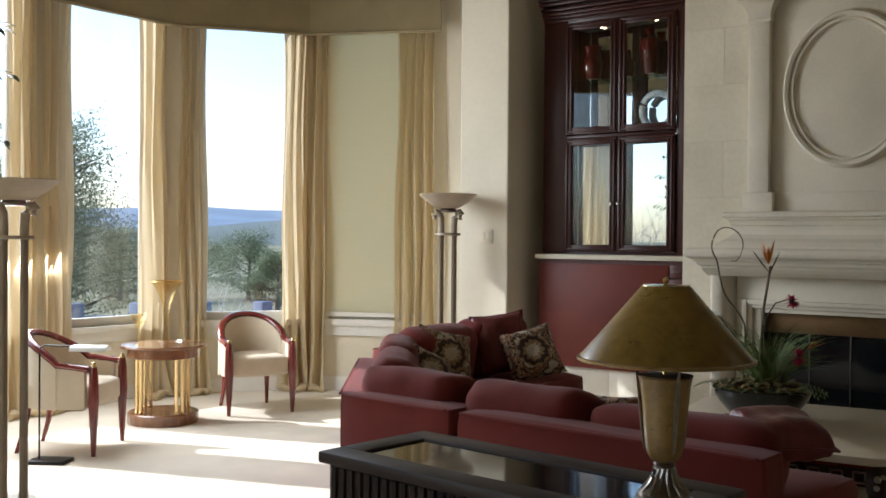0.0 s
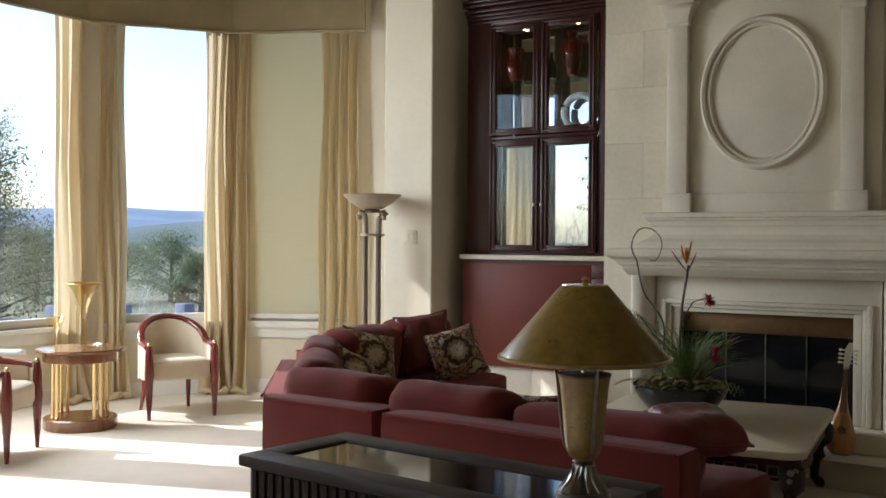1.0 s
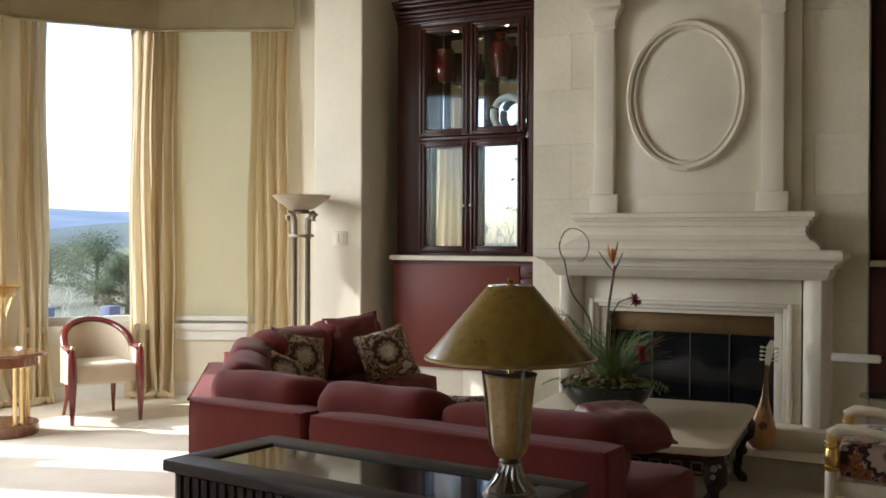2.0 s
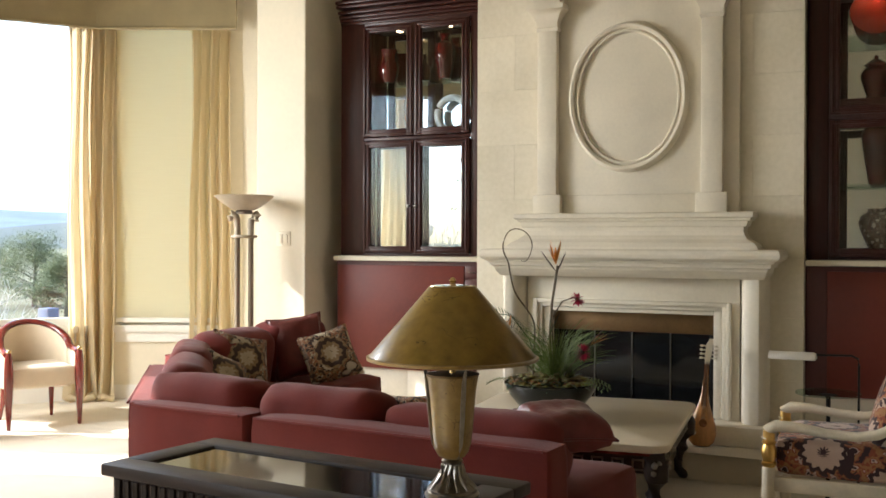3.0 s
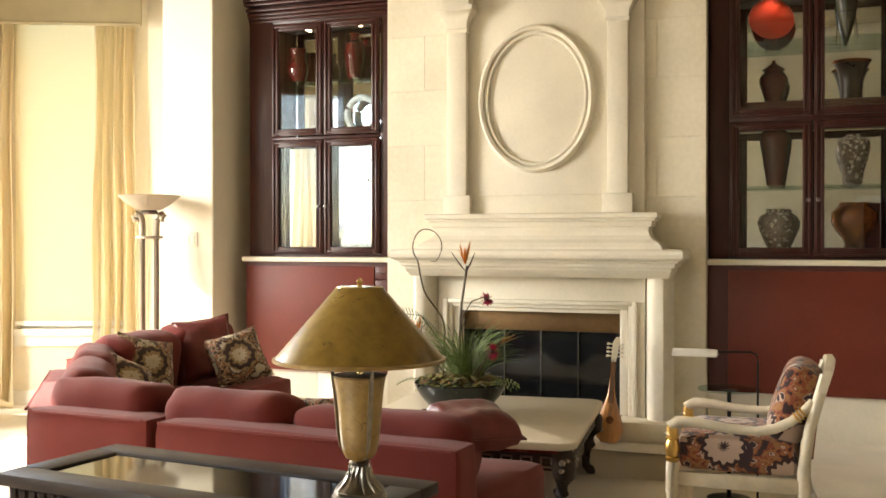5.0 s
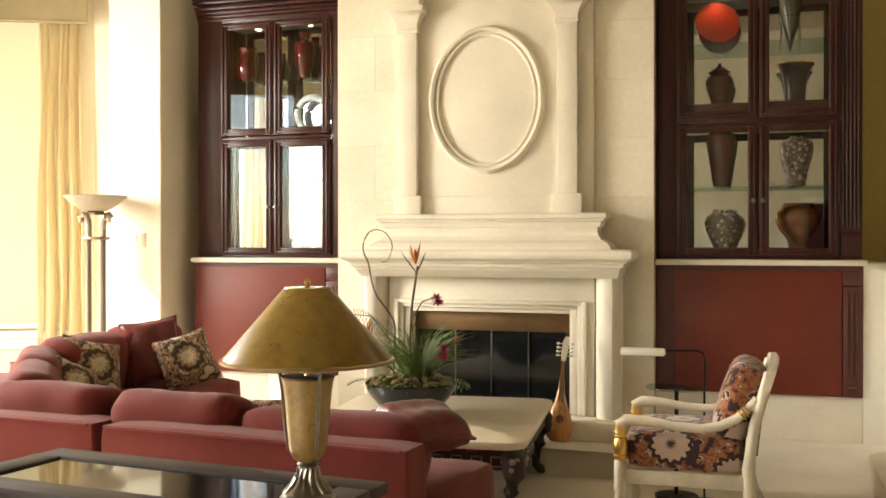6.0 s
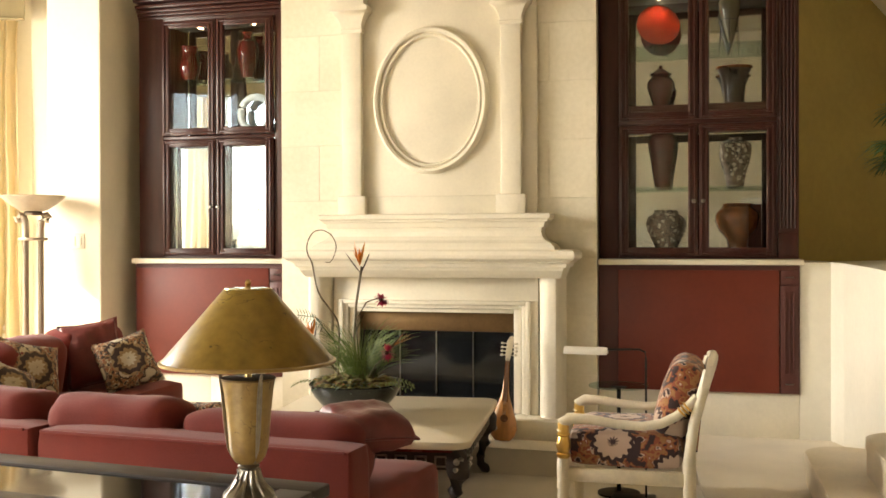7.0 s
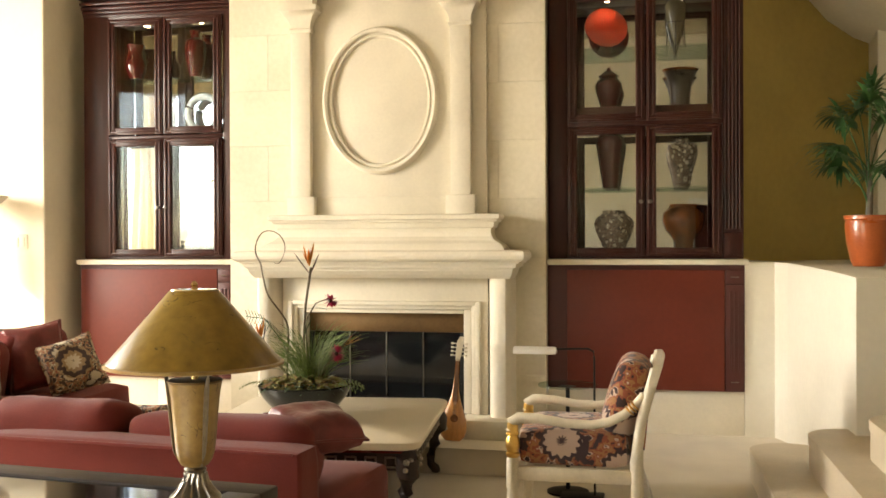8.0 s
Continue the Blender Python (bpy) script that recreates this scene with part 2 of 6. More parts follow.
LAMP_BODY = mat("ochre mottled lamp body", (0.20, 0.115, 0.03), 0.4, scale=9, fine=40, bump=0.03, col2=(0.42, 0.28, 0.08), coat=0.2)
STAIR_STONE = mat("honed tan limestone", (0.54, 0.46, 0.34), 0.5, var=0.1, scale=5, fine=60, bump=0.02)
ALABASTER = mat("honed alabaster", (0.38, 0.32, 0.235), 0.45, var=0.12, scale=7, bump=0.02)
TABLE_STONE = mat("honed cream stone top", (0.70, 0.63, 0.49), 0.35, var=0.06, scale=5, fine=60, bump=0.01, coat=0.15)
BOWL = mat("black green glazed bowl", (0.006, 0.009, 0.010), 0.10, var=0.3, bump=0.0, spec=0.4, coat=0.15)
MOSS = mat("moss and bark", (0.10, 0.062, 0.028), 0.95, scale=20, fine=90, bump=0.2, col2=(0.20, 0.20, 0.05))
GRASS_LEAF = mat("fine green blades", (0.05, 0.10, 0.02), 0.5, scale=30, bump=0.0, col2=(0.20, 0.26, 0.07))
LEAF = mat("dark glossy leaf", (0.035, 0.075, 0.025), 0.4, var=0.3, scale=9, bump=0.0, piece=0.25)
PALM = mat("palm frond green", (0.045, 0.12, 0.035), 0.4, var=0.3, scale=9, bump=0.0, piece=0.2)
STEM = mat("brown green stem", (0.10, 0.07, 0.03), 0.6, var=0.3, bump=0.02)
ORANGE = mat("orange petal", (0.78, 0.30, 0.035), 0.5, var=0.2, bump=0.0)
MAGENTA = mat("magenta petal", (0.42, 0.01, 0.06), 0.5, var=0.2, bump=0.0)
BRACT = mat("green bract", (0.03, 0.045, 0.015), 0.4, scale=6, bump=0.0, col2=(0.16, 0.03, 0.02))
DRY_LEAF = mat("dry rust leaf", (0.10, 0.05, 0.018), 0.7, scale=7, bump=0.0, col2=(0.36, 0.11, 0.03))
TERRACOTTA = mat("glazed terracotta", (0.46, 0.11, 0.028), 0.3, var=0.15, scale=5, bump=0.01, coat=0.4)
RED_GLAZE = mat("sealing wax red glaze", (0.19, 0.016, 0.006), 0.2, var=0.25, scale=9, bump=0.0, coat=0.3)
RUBY_GLAZE = mat("dark ruby glaze", (0.075, 0.006, 0.004), 0.12, var=0.25, scale=9, bump=0.0, coat=0.5)
OXBLOOD_GLAZE = mat("oxblood glaze", (0.075, 0.012, 0.010), 0.22, var=0.3, bump=0.0, coat=0.2)
CELADON = mat("grey celadon glaze", (0.16, 0.14, 0.085), 0.25, var=0.25, bump=0.0, coat=0.3)
BRONZE_GLAZE = mat("bronze brown glaze", (0.035, 0.02, 0.012), 0.3, var=0.4, bump=0.02, coat=0.15)
CRACKLE = floral("crackled cream and black glaze", 30.0, (0.20, 0.15, 0.10), (0.56, 0.50, 0.38), (0.20, 0.11, 0.06), (0.025, 0.018, 0.014))
TORTOISE = mat("amber tortoise glaze", (0.06, 0.018, 0.008), 0.25, scale=14, bump=0.01, col2=(0.27, 0.09, 0.02), coat=0.25)
HONEY_WOOD = mat("honey maple wood", (0.48, 0.22, 0.065), 0.3, var=0.25, scale=6, bump=0.01, coat=0.4, stretch=(5, 5, 1))
HILL = mat("wooded hillside", (0.055, 0.075, 0.08), 0.95, scale=0.08, fine=0.5, bump=0.0, col2=(0.13, 0.15, 0.13))
# the blue is distance haze put into the hill colour
HAZE_HILL = mat("distant hills with painted blue haze", (0.15, 0.195, 0.255), 1.0, var=0.2, scale=0.02, fine=0.2, bump=0.0)
LAWN = mat("dry winter grass", (0.19, 0.18, 0.10), 0.95, var=0.3, scale=0.6, fine=6, bump=0.1)
BARK = mat("grey bark", (0.16, 0.14, 0.11), 0.9, var=0.3, scale=8, bump=0.1)
OAK_LEAF = translucent("evergreen oak leaves", (0.10, 0.135, 0.075), (0.24, 0.27, 0.15), 1.2, (1, 1, 1))
SLATE_BLUE = mat("blue grey painted rail", (0.15, 0.18, 0.26), 0.6, var=0.1)


def add_cracks(m, scale, stretch, width, dark):
    """Sparse thin dark lines over the base colour."""
    nt = m.node_tree
    b = nt.nodes["Principled BSDF"]
    base = b.inputs["Base Color"].links[0].from_socket
    tc, mp = nt.nodes.new("ShaderNodeTexCoord"), nt.nodes.new("ShaderNodeMapping")
    mp.inputs["Scale"].default_value = stretch
    nt.links.new(tc.outputs["Object"], mp.inputs[0])
    line, patch = nt.nodes.new("ShaderNodeTexNoise"), nt.nodes.new("ShaderNodeTexNoise")
    line.inputs["Scale"].default_value, line.inputs["Detail"].default_value = scale, 4
    patch.inputs["Scale"].default_value = scale * 1.3
    nt.links.new(mp.outputs[0], line.inputs["Vector"])
    nt.links.new(tc.outputs["Object"], patch.inputs["Vector"])
    cmp_, gt_, both, mix = (nt.nodes.new("ShaderNode" + k) for k in ("Math", "Math", "Math", "MixRGB"))
    cmp_.operation, gt_.operation, both.operation = "COMPARE", "GREATER_THAN", "MULTIPLY"
    cmp_.inputs[1].default_value, cmp_.inputs[2].default_value = 0.5, width
    gt_.inputs[1].default_value = 0.54
    nt.links.new(line.outputs["Fac"], cmp_.inputs[0])
    nt.links.new(patch.outputs["Fac"], gt_.inputs[0])
    nt.links.new(cmp_.outputs[0], both.inputs[0])
    nt.links.new(gt_.outputs[0], both.inputs[1])
    nt.links.new(both.outputs[0], mix.inputs[0])
    nt.links.new(base, mix.inputs[1])
    mix.inputs[2].default_value = (*dark, 1)
    nt.links.new(mix.outputs[0], b.inputs["Base Color"])


add_cracks(SHADE, 7.0, (1, 1, 3.5), 0.004, (0.085, 0.05, 0.010))
add_cracks(LAMP_BODY, 12.0, (2, 2, 1), 0.005, (0.10, 0.055, 0.016))


# ---- mesh helpers ----
def thing(name, loc, rz=0.0, label="", category="", group="", kind=""):
    ob = new(name)
    ob.empty_display_size = 0.1
    ob.matrix_basis = pose(*loc, 0, 0, rz)
    return tagged(ob, label, category, group, kind)


def part(name, bm, material, parent=None, label="", smooth=True, at=None):
    me = bpy.data.meshes.new(name)
    bmesh.ops.recalc_face_normals(bm, faces=bm.faces[:])
    if smooth:
        for f in bm.faces:
            f.smooth = True
        for e in bm.edges:
            e.smooth = len(e.link_faces) == 2 and e.calc_face_angle(0) < 0.7
    bm.to_mesh(me)
    bm.free()
    me.materials.append(material)
    ob = new(name, me)
    if parent:
        ob.parent = parent
    if at is not None:
        ob.matrix_basis = at
    if label:
        ob["label"] = label
    return ob


def setting(name, bm, material, label="", category="", smooth=False):
    return tagged(part(name, bm, material, None, label, smooth), label, category, kind="structure")


def box(x0, x1, y0, y1, z0, z1, bevel=0.0, bm=None, seg=2):
    bm = bm or bmesh.new()
    g = bmesh.ops.create_cube(bm, size=1)
    for v in g["verts"]:
        v.co = Vector(((x0 + x1) / 2 + v.co.x * (x1 - x0), (y0 + y1) / 2 + v.co.y * (y1 - y0), (z0 + z1) / 2 + v.co.z * (z1 - z0)))
    if bevel:
        es = list({e for v in g["verts"] for e in v.link_edges})
        bmesh.ops.bevel(bm, geom=es, offset=bevel, segments=seg, profile=0.5, affect="EDGES")
    return bm


def obox(p, q, d0, d1, z0, z1, a=0.0, b=1.0, bevel=0.0, bm=None):
    """Box along the plan line p to q from fraction a to b, between d0 and d1 on its left-hand side."""
    bm = bm or bmesh.new()
    p, q = Vector(p), Vector(q)
    way = q - p
    n = Vector((-way.y, way.x)).normalized()
    g = bmesh.ops.create_cube(bm, size=1)
    for v in g["verts"]:
        s = a + (v.co.x + 0.5) * (b - a)
        d = d0 + (v.co.y + 0.5) * (d1 - d0)
        c = p + way * s + n * d
        v.co = Vector((c.x, c.y, z0 + (v.co.z + 0.5) * (z1 - z0)))
    if bevel:
        es = list({e for v in g["verts"] for e in v.link_edges})
        bmesh.ops.bevel(bm, geom=es, offset=bevel, segments=2, profile=0.5, affect="EDGES")
    return bm


def lathe(prof, seg=28, at=(0, 0, 0), bm=None, squash=1.0):
    bm = bm or bmesh.new()
    rings = []
    for r, z in prof:
        if r < 1e-4:
            rings.append([bm.verts.new((at[0], at[1], at[2] + z))])
        else:
            rings.append([bm.verts.new((at[0] + r * math.cos(2 * math.pi * i / seg), at[1] + r * squash * math.sin(2 * math.pi * i / seg), at[2] + z)) for i in range(seg)])
    for a, b in zip(rings, rings[1:]):
        for i in range(seg):
            j = (i + 1) % seg
            vs = [a[i % len(a)], a[j % len(a)], b[j % len(b)], b[i % len(b)]]
            u = []
            for v in vs:
                if v not in u:
                    u.append(v)
            if len(u) > 2:
                bm.faces.new(u)
    for r in (rings[0], rings[-1]):
        if len(r) > 2:
            bm.faces.new(r)
    return bm


def tube(pts, rad, seg=8, bm=None, flat=1.0):
    """Tube along points; rad is one radius or one for each point."""
    bm = bm or bmesh.new()
    pts = [Vector(p) for p in pts]
    rads = rad if isinstance(rad, (list, tuple)) else [rad] * len(pts)
    up = Vector((0, 0, 1))
    rings = []
    for i, p in enumerate(pts):
        d = (pts[min(i + 1, len(pts) - 1)] - pts[max(i - 1, 0)]).normalized()
        s = d.cross(up if abs(d.z) < 0.95 else Vector((1, 0, 0))).normalized()
        t = s.cross(d)
        rings.append([bm.verts.new(p + (s * math.cos(2 * math.pi * k / seg) + t * flat * math.sin(2 * math.pi * k / seg)) * rads[i]) for k in range(seg)])
    for a, b in zip(rings, rings[1:]):
        for k in range(seg):
            bm.faces.new((a[k], a[(k + 1) % seg], b[(k + 1) % seg], b[k]))
    bm.faces.new(rings[0])
    bm.faces.new(rings[-1])
    return bm


def bez(p0, p1, p2, n=8):
    p0, p1, p2 = Vector(p0), Vector(p1), Vector(p2)
    return [p0 * (1 - t) ** 2 + p1 * 2 * t * (1 - t) + p2 * t * t for t in (i / n for i in range(n + 1))]


def loft(rings, caps=True, bm=None):
    bm = bm or bmesh.new()
    rs = [[bm.verts.new(p) for p in r] for r in rings]
    n = len(rs[0])
    for a, b in zip(rs, rs[1:]):
        for i in range(n):
            bm.faces.new((a[i], a[(i + 1) % n], b[(i + 1) % n], b[i]))
    if caps:
        bm.faces.new(rs[0])
        bm.faces.new(rs[-1])
    return bm


def prism(pts, z0, z1, bm=None):
    return loft([[(x, y, z0) for x, y in pts], [(x, y, z1) for x, y in pts]], bm=bm)


def cushion(w, d, h, puff=0.35, pinch=0.0, rough=0.0, seed=0, n=12):
    """A stuffed cushion w by d, h thick, lying flat on z = 0; pinch pulls its sides in between the corners."""
    bm = bmesh.new()
    rnd = random.Random(seed)
    off = Vector((rnd.random() * 50, rnd.random() * 50, 0))
    rows = {}
    for side in (1, -1):
        for i in range(n + 1):
            for j in range(n + 1):
                u, v = 2 * i / n - 1, 2 * j / n - 1
                edge = i in (0, n) or j in (0, n)
                if side == -1 and edge:
                    rows[side, i, j] = rows[1, i, j]
                    continue
                e = max(0.0, (1 - u ** 4) * (1 - v ** 4)) ** puff
                x = u * w / 2 * (1 - pinch * (1 - v * v) * abs(u) ** 2)
                y = v * d / 2 * (1 - pinch * (1 - u * u) * abs(v) ** 2)
                z = side * e * h / 2
                if rough:
                    z += rough * noise.noise(Vector((x * 7, y * 7, side * 2)) + off) * e + rough * 0.5 * noise.noise(Vector((x * 19, y * 9, side * 2)) + off) * e
                rows[side, i, j] = bm.verts.new((x, y, z + h / 2))
    for side in (1, -1):
        for i in range(n):
            for j in range(n):
                q = [rows[side, i, j], rows[side, i + 1, j], rows[side, i + 1, j + 1], rows[side, i, j + 1]]
                bm.faces.new(q if side == 1 else q[::-1])
    return bm


def soft_box(x0, x1, y0, y1, z0, z1, r=0.06, rough=0.012, seed=0, cuts=7):
    """An upholstered block with rounded edges and slightly uneven faces."""
    bm = bmesh.new()
    bmesh.ops.create_cube(bm, size=2)
    bmesh.ops.subdivide_edges(bm, edges=bm.edges[:], cuts=cuts, use_grid_fill=True)
    rnd = random.Random(seed)
    off = Vector((rnd.random() * 40, rnd.random() * 40, rnd.random() * 40))
    h = Vector(((x1 - x0) / 2, (y1 - y0) / 2, (z1 - z0) / 2))
    c = Vector(((x0 + x1) / 2, (y0 + y1) / 2, (z0 + z1) / 2))
    for v in bm.verts:
        p = Vector([v.co[i] * h[i] for i in range(3)])
        q = Vector([max(-h[i] + r, min(h[i] - r, p[i])) for i in range(3)])
        d = p - q
        if d.length > 1e-6:
            d = d.normalized() * r
        p = q + d
        p += (p.normalized() * rough) * (noise.noise(p * 4 + off) + 0.45 * noise.noise(Vector((p.x * 9, p.y * 16, p.z * 14)) + off))
        v.co = p + c
    return bm


# ---- room shell ----
setting("floor", prism([(-8.0, -4.8), (4.4, -4.8), (4.4, 9.3), (-8.0, 9.3)], -0.12, 0.0), CARPET, "cream wool carpet", "floor")
# ceiling out of view; its tan tone keeps bounce light off the upper walls
setting("ceiling", prism([(-8.4, -4.9), (4.5, -4.9), (4.5, 9.4), (-8.4, 9.4)], 5.2, 5.4), TAN_WALL, "warm tan plaster ceiling, toned to cut bounce light", "ceiling")
bm = prism([(-4.25, 6.20), (0.05, 6.20), (0.05, 4.0), (1.3, 4.0), (1.3, 7.5), (-4.25, 7.5)], 0.0, 0.17)
bmesh.ops.bevel(bm, geom=[e for e in bm.edges if min(v.co.z for v in e.verts) > 0.16], offset=0.085, segments=6, profile=0.5, affect="EDGES")
setting("hearth_platform", bm, CARPET, "raised carpeted step before the fireplace", "step", smooth=True)
# piers either side of the bay, the second a mirror of the first
AXIS = 4.66
setting("wall_pier_north", box(-4.71, -4.26, 6.61, 7.7, 0, 5.2, 0.012), PLASTER, "cream plaster pier", "wall")
setting("wall_pier_south", box(-4.71, -4.26, 1.3, 2.30, 0, 5.2, 0.012), PLASTER, "cream plaster pier", "wall")
setting("wall_north", box(-4.8, 0.62, 7.5, 7.7, 0, 5.2), PLASTER, "cream plaster wall", "wall")
# west wall out of view; its opening is added to admit fill light
bm = box(-4.9, -4.7, -4.6, -3.6, 0, 5.2)
box(-4.9, -4.7, 0.6, 1.6, 0, 5.2, bm=bm)
box(-4.9, -4.7, -3.6, 0.6, 0, 0.6, bm=bm)
box(-4.9, -4.7, -3.6, 0.6, 2.6, 5.2, bm=bm)
setting("wall_west", bm, PLASTER, "cream plaster wall with a wide opening added to let light in", "wall")
setting("wall_east", box(4.2, 4.4, -4.6, 9.2, 0, 5.2), TAN_WALL, "warm tan plaster wall", "wall")
setting("wall_south", box(-4.9, 4.4, -4.8, -4.6, 0, 5.2), PLASTER, "cream plaster wall", "wall")

BAY = [(-4.69, 7.56), (-5.58, 7.60), (-6.72, 7.05), (-7.53, 5.94), (-7.53, AXIS), (-7.53, 2 * AXIS - 5.94), (-6.72, 2 * AXIS - 7.05), (-5.58, 2 * AXIS - 7.60), (-4.69, 2 * AXIS - 7.56)]
SILL, HEAD = 0.66, 3.62


def bay_window(i, p, q, a, b, blind=False):
    """One facet of the bay from p to q, with its opening between the fractions a and b, seen from inside."""
    p, q, a, b = q, p, 1 - b, 1 - a
    bm = obox(p, q, -0.2, 0, 0, SILL, 0, 1)
    obox(p, q, -0.2, 0, HEAD, 5.2, 0, 1, bm=bm)
    obox(p, q, -0.2, 0, SILL, HEAD, 0, a, bm=bm)
    obox(p, q, -0.2, 0, SILL, HEAD, b, 1, bm=bm)
    setting("wall_bay_%d" % i, bm, PLASTER, "cream plaster bay wall", "wall")
    L = (Vector(q) - Vector(p)).length
    f = 0.05 / L
    win = thing("window_%d" % i, (0, 0, 0), 0, "tall white painted picture window in the bay", "window", kind="structure")
    bm = obox(p, q, -0.14, -0.06, SILL, SILL + 0.07, a, b, 0.006)
    obox(p, q, -0.14, -0.06, HEAD - 0.06, HEAD, a, b, 0.006, bm=bm)
    obox(p, q, -0.14, -0.06, SILL + 0.07, HEAD - 0.06, a, a + f, 0.006, bm=bm)
    obox(p, q, -0.14, -0.06, SILL + 0.07, HEAD - 0.06, b - f, b, 0.006, bm=bm)
    part("window_frame", bm, WHITE_PAINT, win)
    bm = obox(p, q, -0.06, 0.05, SILL - 0.045, SILL, a - f * 0.8, b + f * 0.8, 0.008)
    obox(p, q, 0.002, 0.025, SILL - 0.14, SILL - 0.045, a - f * 0.5, b + f * 0.5, 0.006, bm=bm)
    part("window_sill", bm, WHITE_PAINT, win)
    g = part("pane", obox(p, q, -0.104, -0.096, SILL + 0.07, HEAD - 0.06, a + f, b - f), WINDOW_GLASS, win, smooth=False)
    g.visible_shadow = False
    setting("baseboard_%d" % i, obox(p, q, 0.002, 0.018, 0, 0.12, 0, 1, 0.004), WHITE_PAINT, "white painted baseboard", "baseboard")
    if blind:
        bl = thing("roller_blind", (0, 0, 0), 0, "lowered cream woven blind filling the window", "window blind")
        bm = obox(p, q, 0.03, 0.036, 0.73, HEAD, a - 0.01, b + 0.01)
        part("blind_cloth", bm, BLIND, bl)
        part("bottom_bar", obox(p, q, 0.022, 0.044, 0.70, 0.73, a - 0.01, b + 0.01, 0.006), WHITE_PAINT, bl, "ivory bottom bar")


setting("wall_bay_0", obox(BAY[0], BAY[1], -0.2, 0, 0, 5.2), PLASTER, "cream plaster bay wall", "wall")
bay_window(1, BAY[2], BAY[1], 0.12, 0.86, True)
bay_window(2, BAY[3], BAY[2], 0.16, 0.88)
bay_window(3, BAY[4], BAY[3], 0.12, 0.90)
bay_window(4, BAY[5], BAY[4], 0.10, 0.88)
bay_window(5, BAY[6], BAY[5], 0.12, 0.84)
bay_window(6, BAY[7], BAY[6], 0.14, 0.88)
setting("wall_bay_7", obox(BAY[7], BAY[8], -0.2, 0, 0, 5.2), PLASTER, "cream plaster bay wall", "wall")

# upholstered valance boards along the head of the bay
VAL = [(-5.50, 7.42), (-6.63, 6.88), (-7.355, 5.87), (-7.35, AXIS), (-7.355, 2 * AXIS - 5.87), (-6.63, 2 * AXIS - 6.88), (-5.50, 2 * AXIS - 7.42)]
for p, q in zip(VAL[1:], VAL[:-1]):
    L = (Vector(q) - Vector(p)).length
    v = thing("valance", ((p[0] + q[0]) / 2, (p[1] + q[1]) / 2, 3.3), math.degrees(math.atan2(q[1] - p[1], q[0] - p[0])), "taupe gold upholstered valance board over the bay window", "valance", "valances of the bay")
    bm = soft_box(-L / 2 + 0.004, L / 2 - 0.004, -0.05, 0.0, 0.0, 0.85, 0.012, 0.006, seed=int(L * 1000))
    part("padded_front", bm, VALANCE, v)
    part("welt", tube([(-L / 2 + 0.006, -0.056, 0.012), (L / 2 - 0.006, -0.056, 0.012)], 0.008, 6), VALANCE, v, "thin corded edge")


def curtain(loc, rz, w, folds, seed, label, flare=1.0):
    """A gathered full-length curtain, its cloth facing local -y, puddled on the floor."""
    c = thing("curtain", loc, rz, label, "curtain", "curtains of the bay")
    rnd = random.Random(seed)
    n, m = folds * 8, 26
    ph = [rnd.uniform(-0.5, 0.5) for _ in range(folds + 2)]
    am = [rnd.uniform(0.6, 1.25) for _ in range(folds + 2)]
    bm = bmesh.new()
    grid = []
    for j in range(m + 1):
        t = j / m
        z = 3.62 * (1 - t)
        spread = (0.86 + 0.14 * abs(2 * t - 0.7)) * (1 + 0.28 * flare * max(0, t - 0.82) / 0.18 * (1 if t > 0.82 else 0))
        row = []
        for i in range(n + 1):
            u = i / n
            k = min(folds, int(u * folds))
            a = 0.045 * (am[k] * (1 - (u * folds - k)) + am[k + 1] * (u * folds - k))
            wob = 0.35 * math.sin(3.1 * t + ph[k] * 4) * t
            x = (u - 0.5) * w * spread + 0.012 * math.sin(9 * t + k)
            y = -a * (0.75 + 0.5 * t) * math.sin(2 * math.pi * (u * folds + wob)) - 0.015 * math.sin(4 * math.pi * u * folds + ph[k])
            if t > 0.93:
                y -= 0.10 * flare * (t - 0.93) / 0.07 * (0.5 + 0.5 * math.sin(7 * u + seed))
            row.append(bm.verts.new((x, y, max(0.008 + 0.012 * abs(math.sin(9 * u + seed)), z))))
        grid.append(row)
    for a, b in zip(grid, grid[1:]):
        for i in range(n):
            bm.faces.new((a[i], a[i + 1], b[i + 1], b[i]))
    part("cloth", bm, CURTAIN, c)
    if flare:
        pts = [(w * 0.62 * (s - 0.5) * 1.9, -0.10 - 0.05 * math.sin(5 * s + seed), 0.035 + 0.012 * math.sin(11 * s)) for s in (i / 10 for i in range(11))]
        part("puddle", tube(pts, [0.03 + 0.012 * math.sin(2.3 * i + seed) for i in range(11)], 8, flat=0.9), CURTAIN, c, "hem heaped on the carpet")
    return c


CL = "champagne gold silk curtain gathered beside the bay window"
for i, (p, ang, w, f) in enumerate([
    ((-5.79, 7.415), 24, 0.40, 4), ((-6.66, 6.99), 25, 0.22, 2), ((-6.78, 6.86), 53, 0.26, 3), ((-7.32, 6.10), 54, 0.26, 3), ((-7.43, 5.74), 90, 0.34, 3),
    ((-7.43, 4.80), 90, 0.26, 3), ((-7.43, 4.48), 90, 0.28, 3), ((-7.43, 3.58), 90, 0.30, 3), ((-6.70, 2.44), 140, 0.32, 3), ((-5.66, 1.86), 156, 0.30, 3)]):
    curtain((p[0], p[1], 0), ang, w, f, i + 3, CL, 1.0 if i != 1 else 0.6)

# wide west window behind the camera, unseen and added to light the room
win = thing("window_7", (0, 0, 0), 0, "wide white painted window, unseen, added to let light in", "window", kind="structure")
bm = bmesh.new()
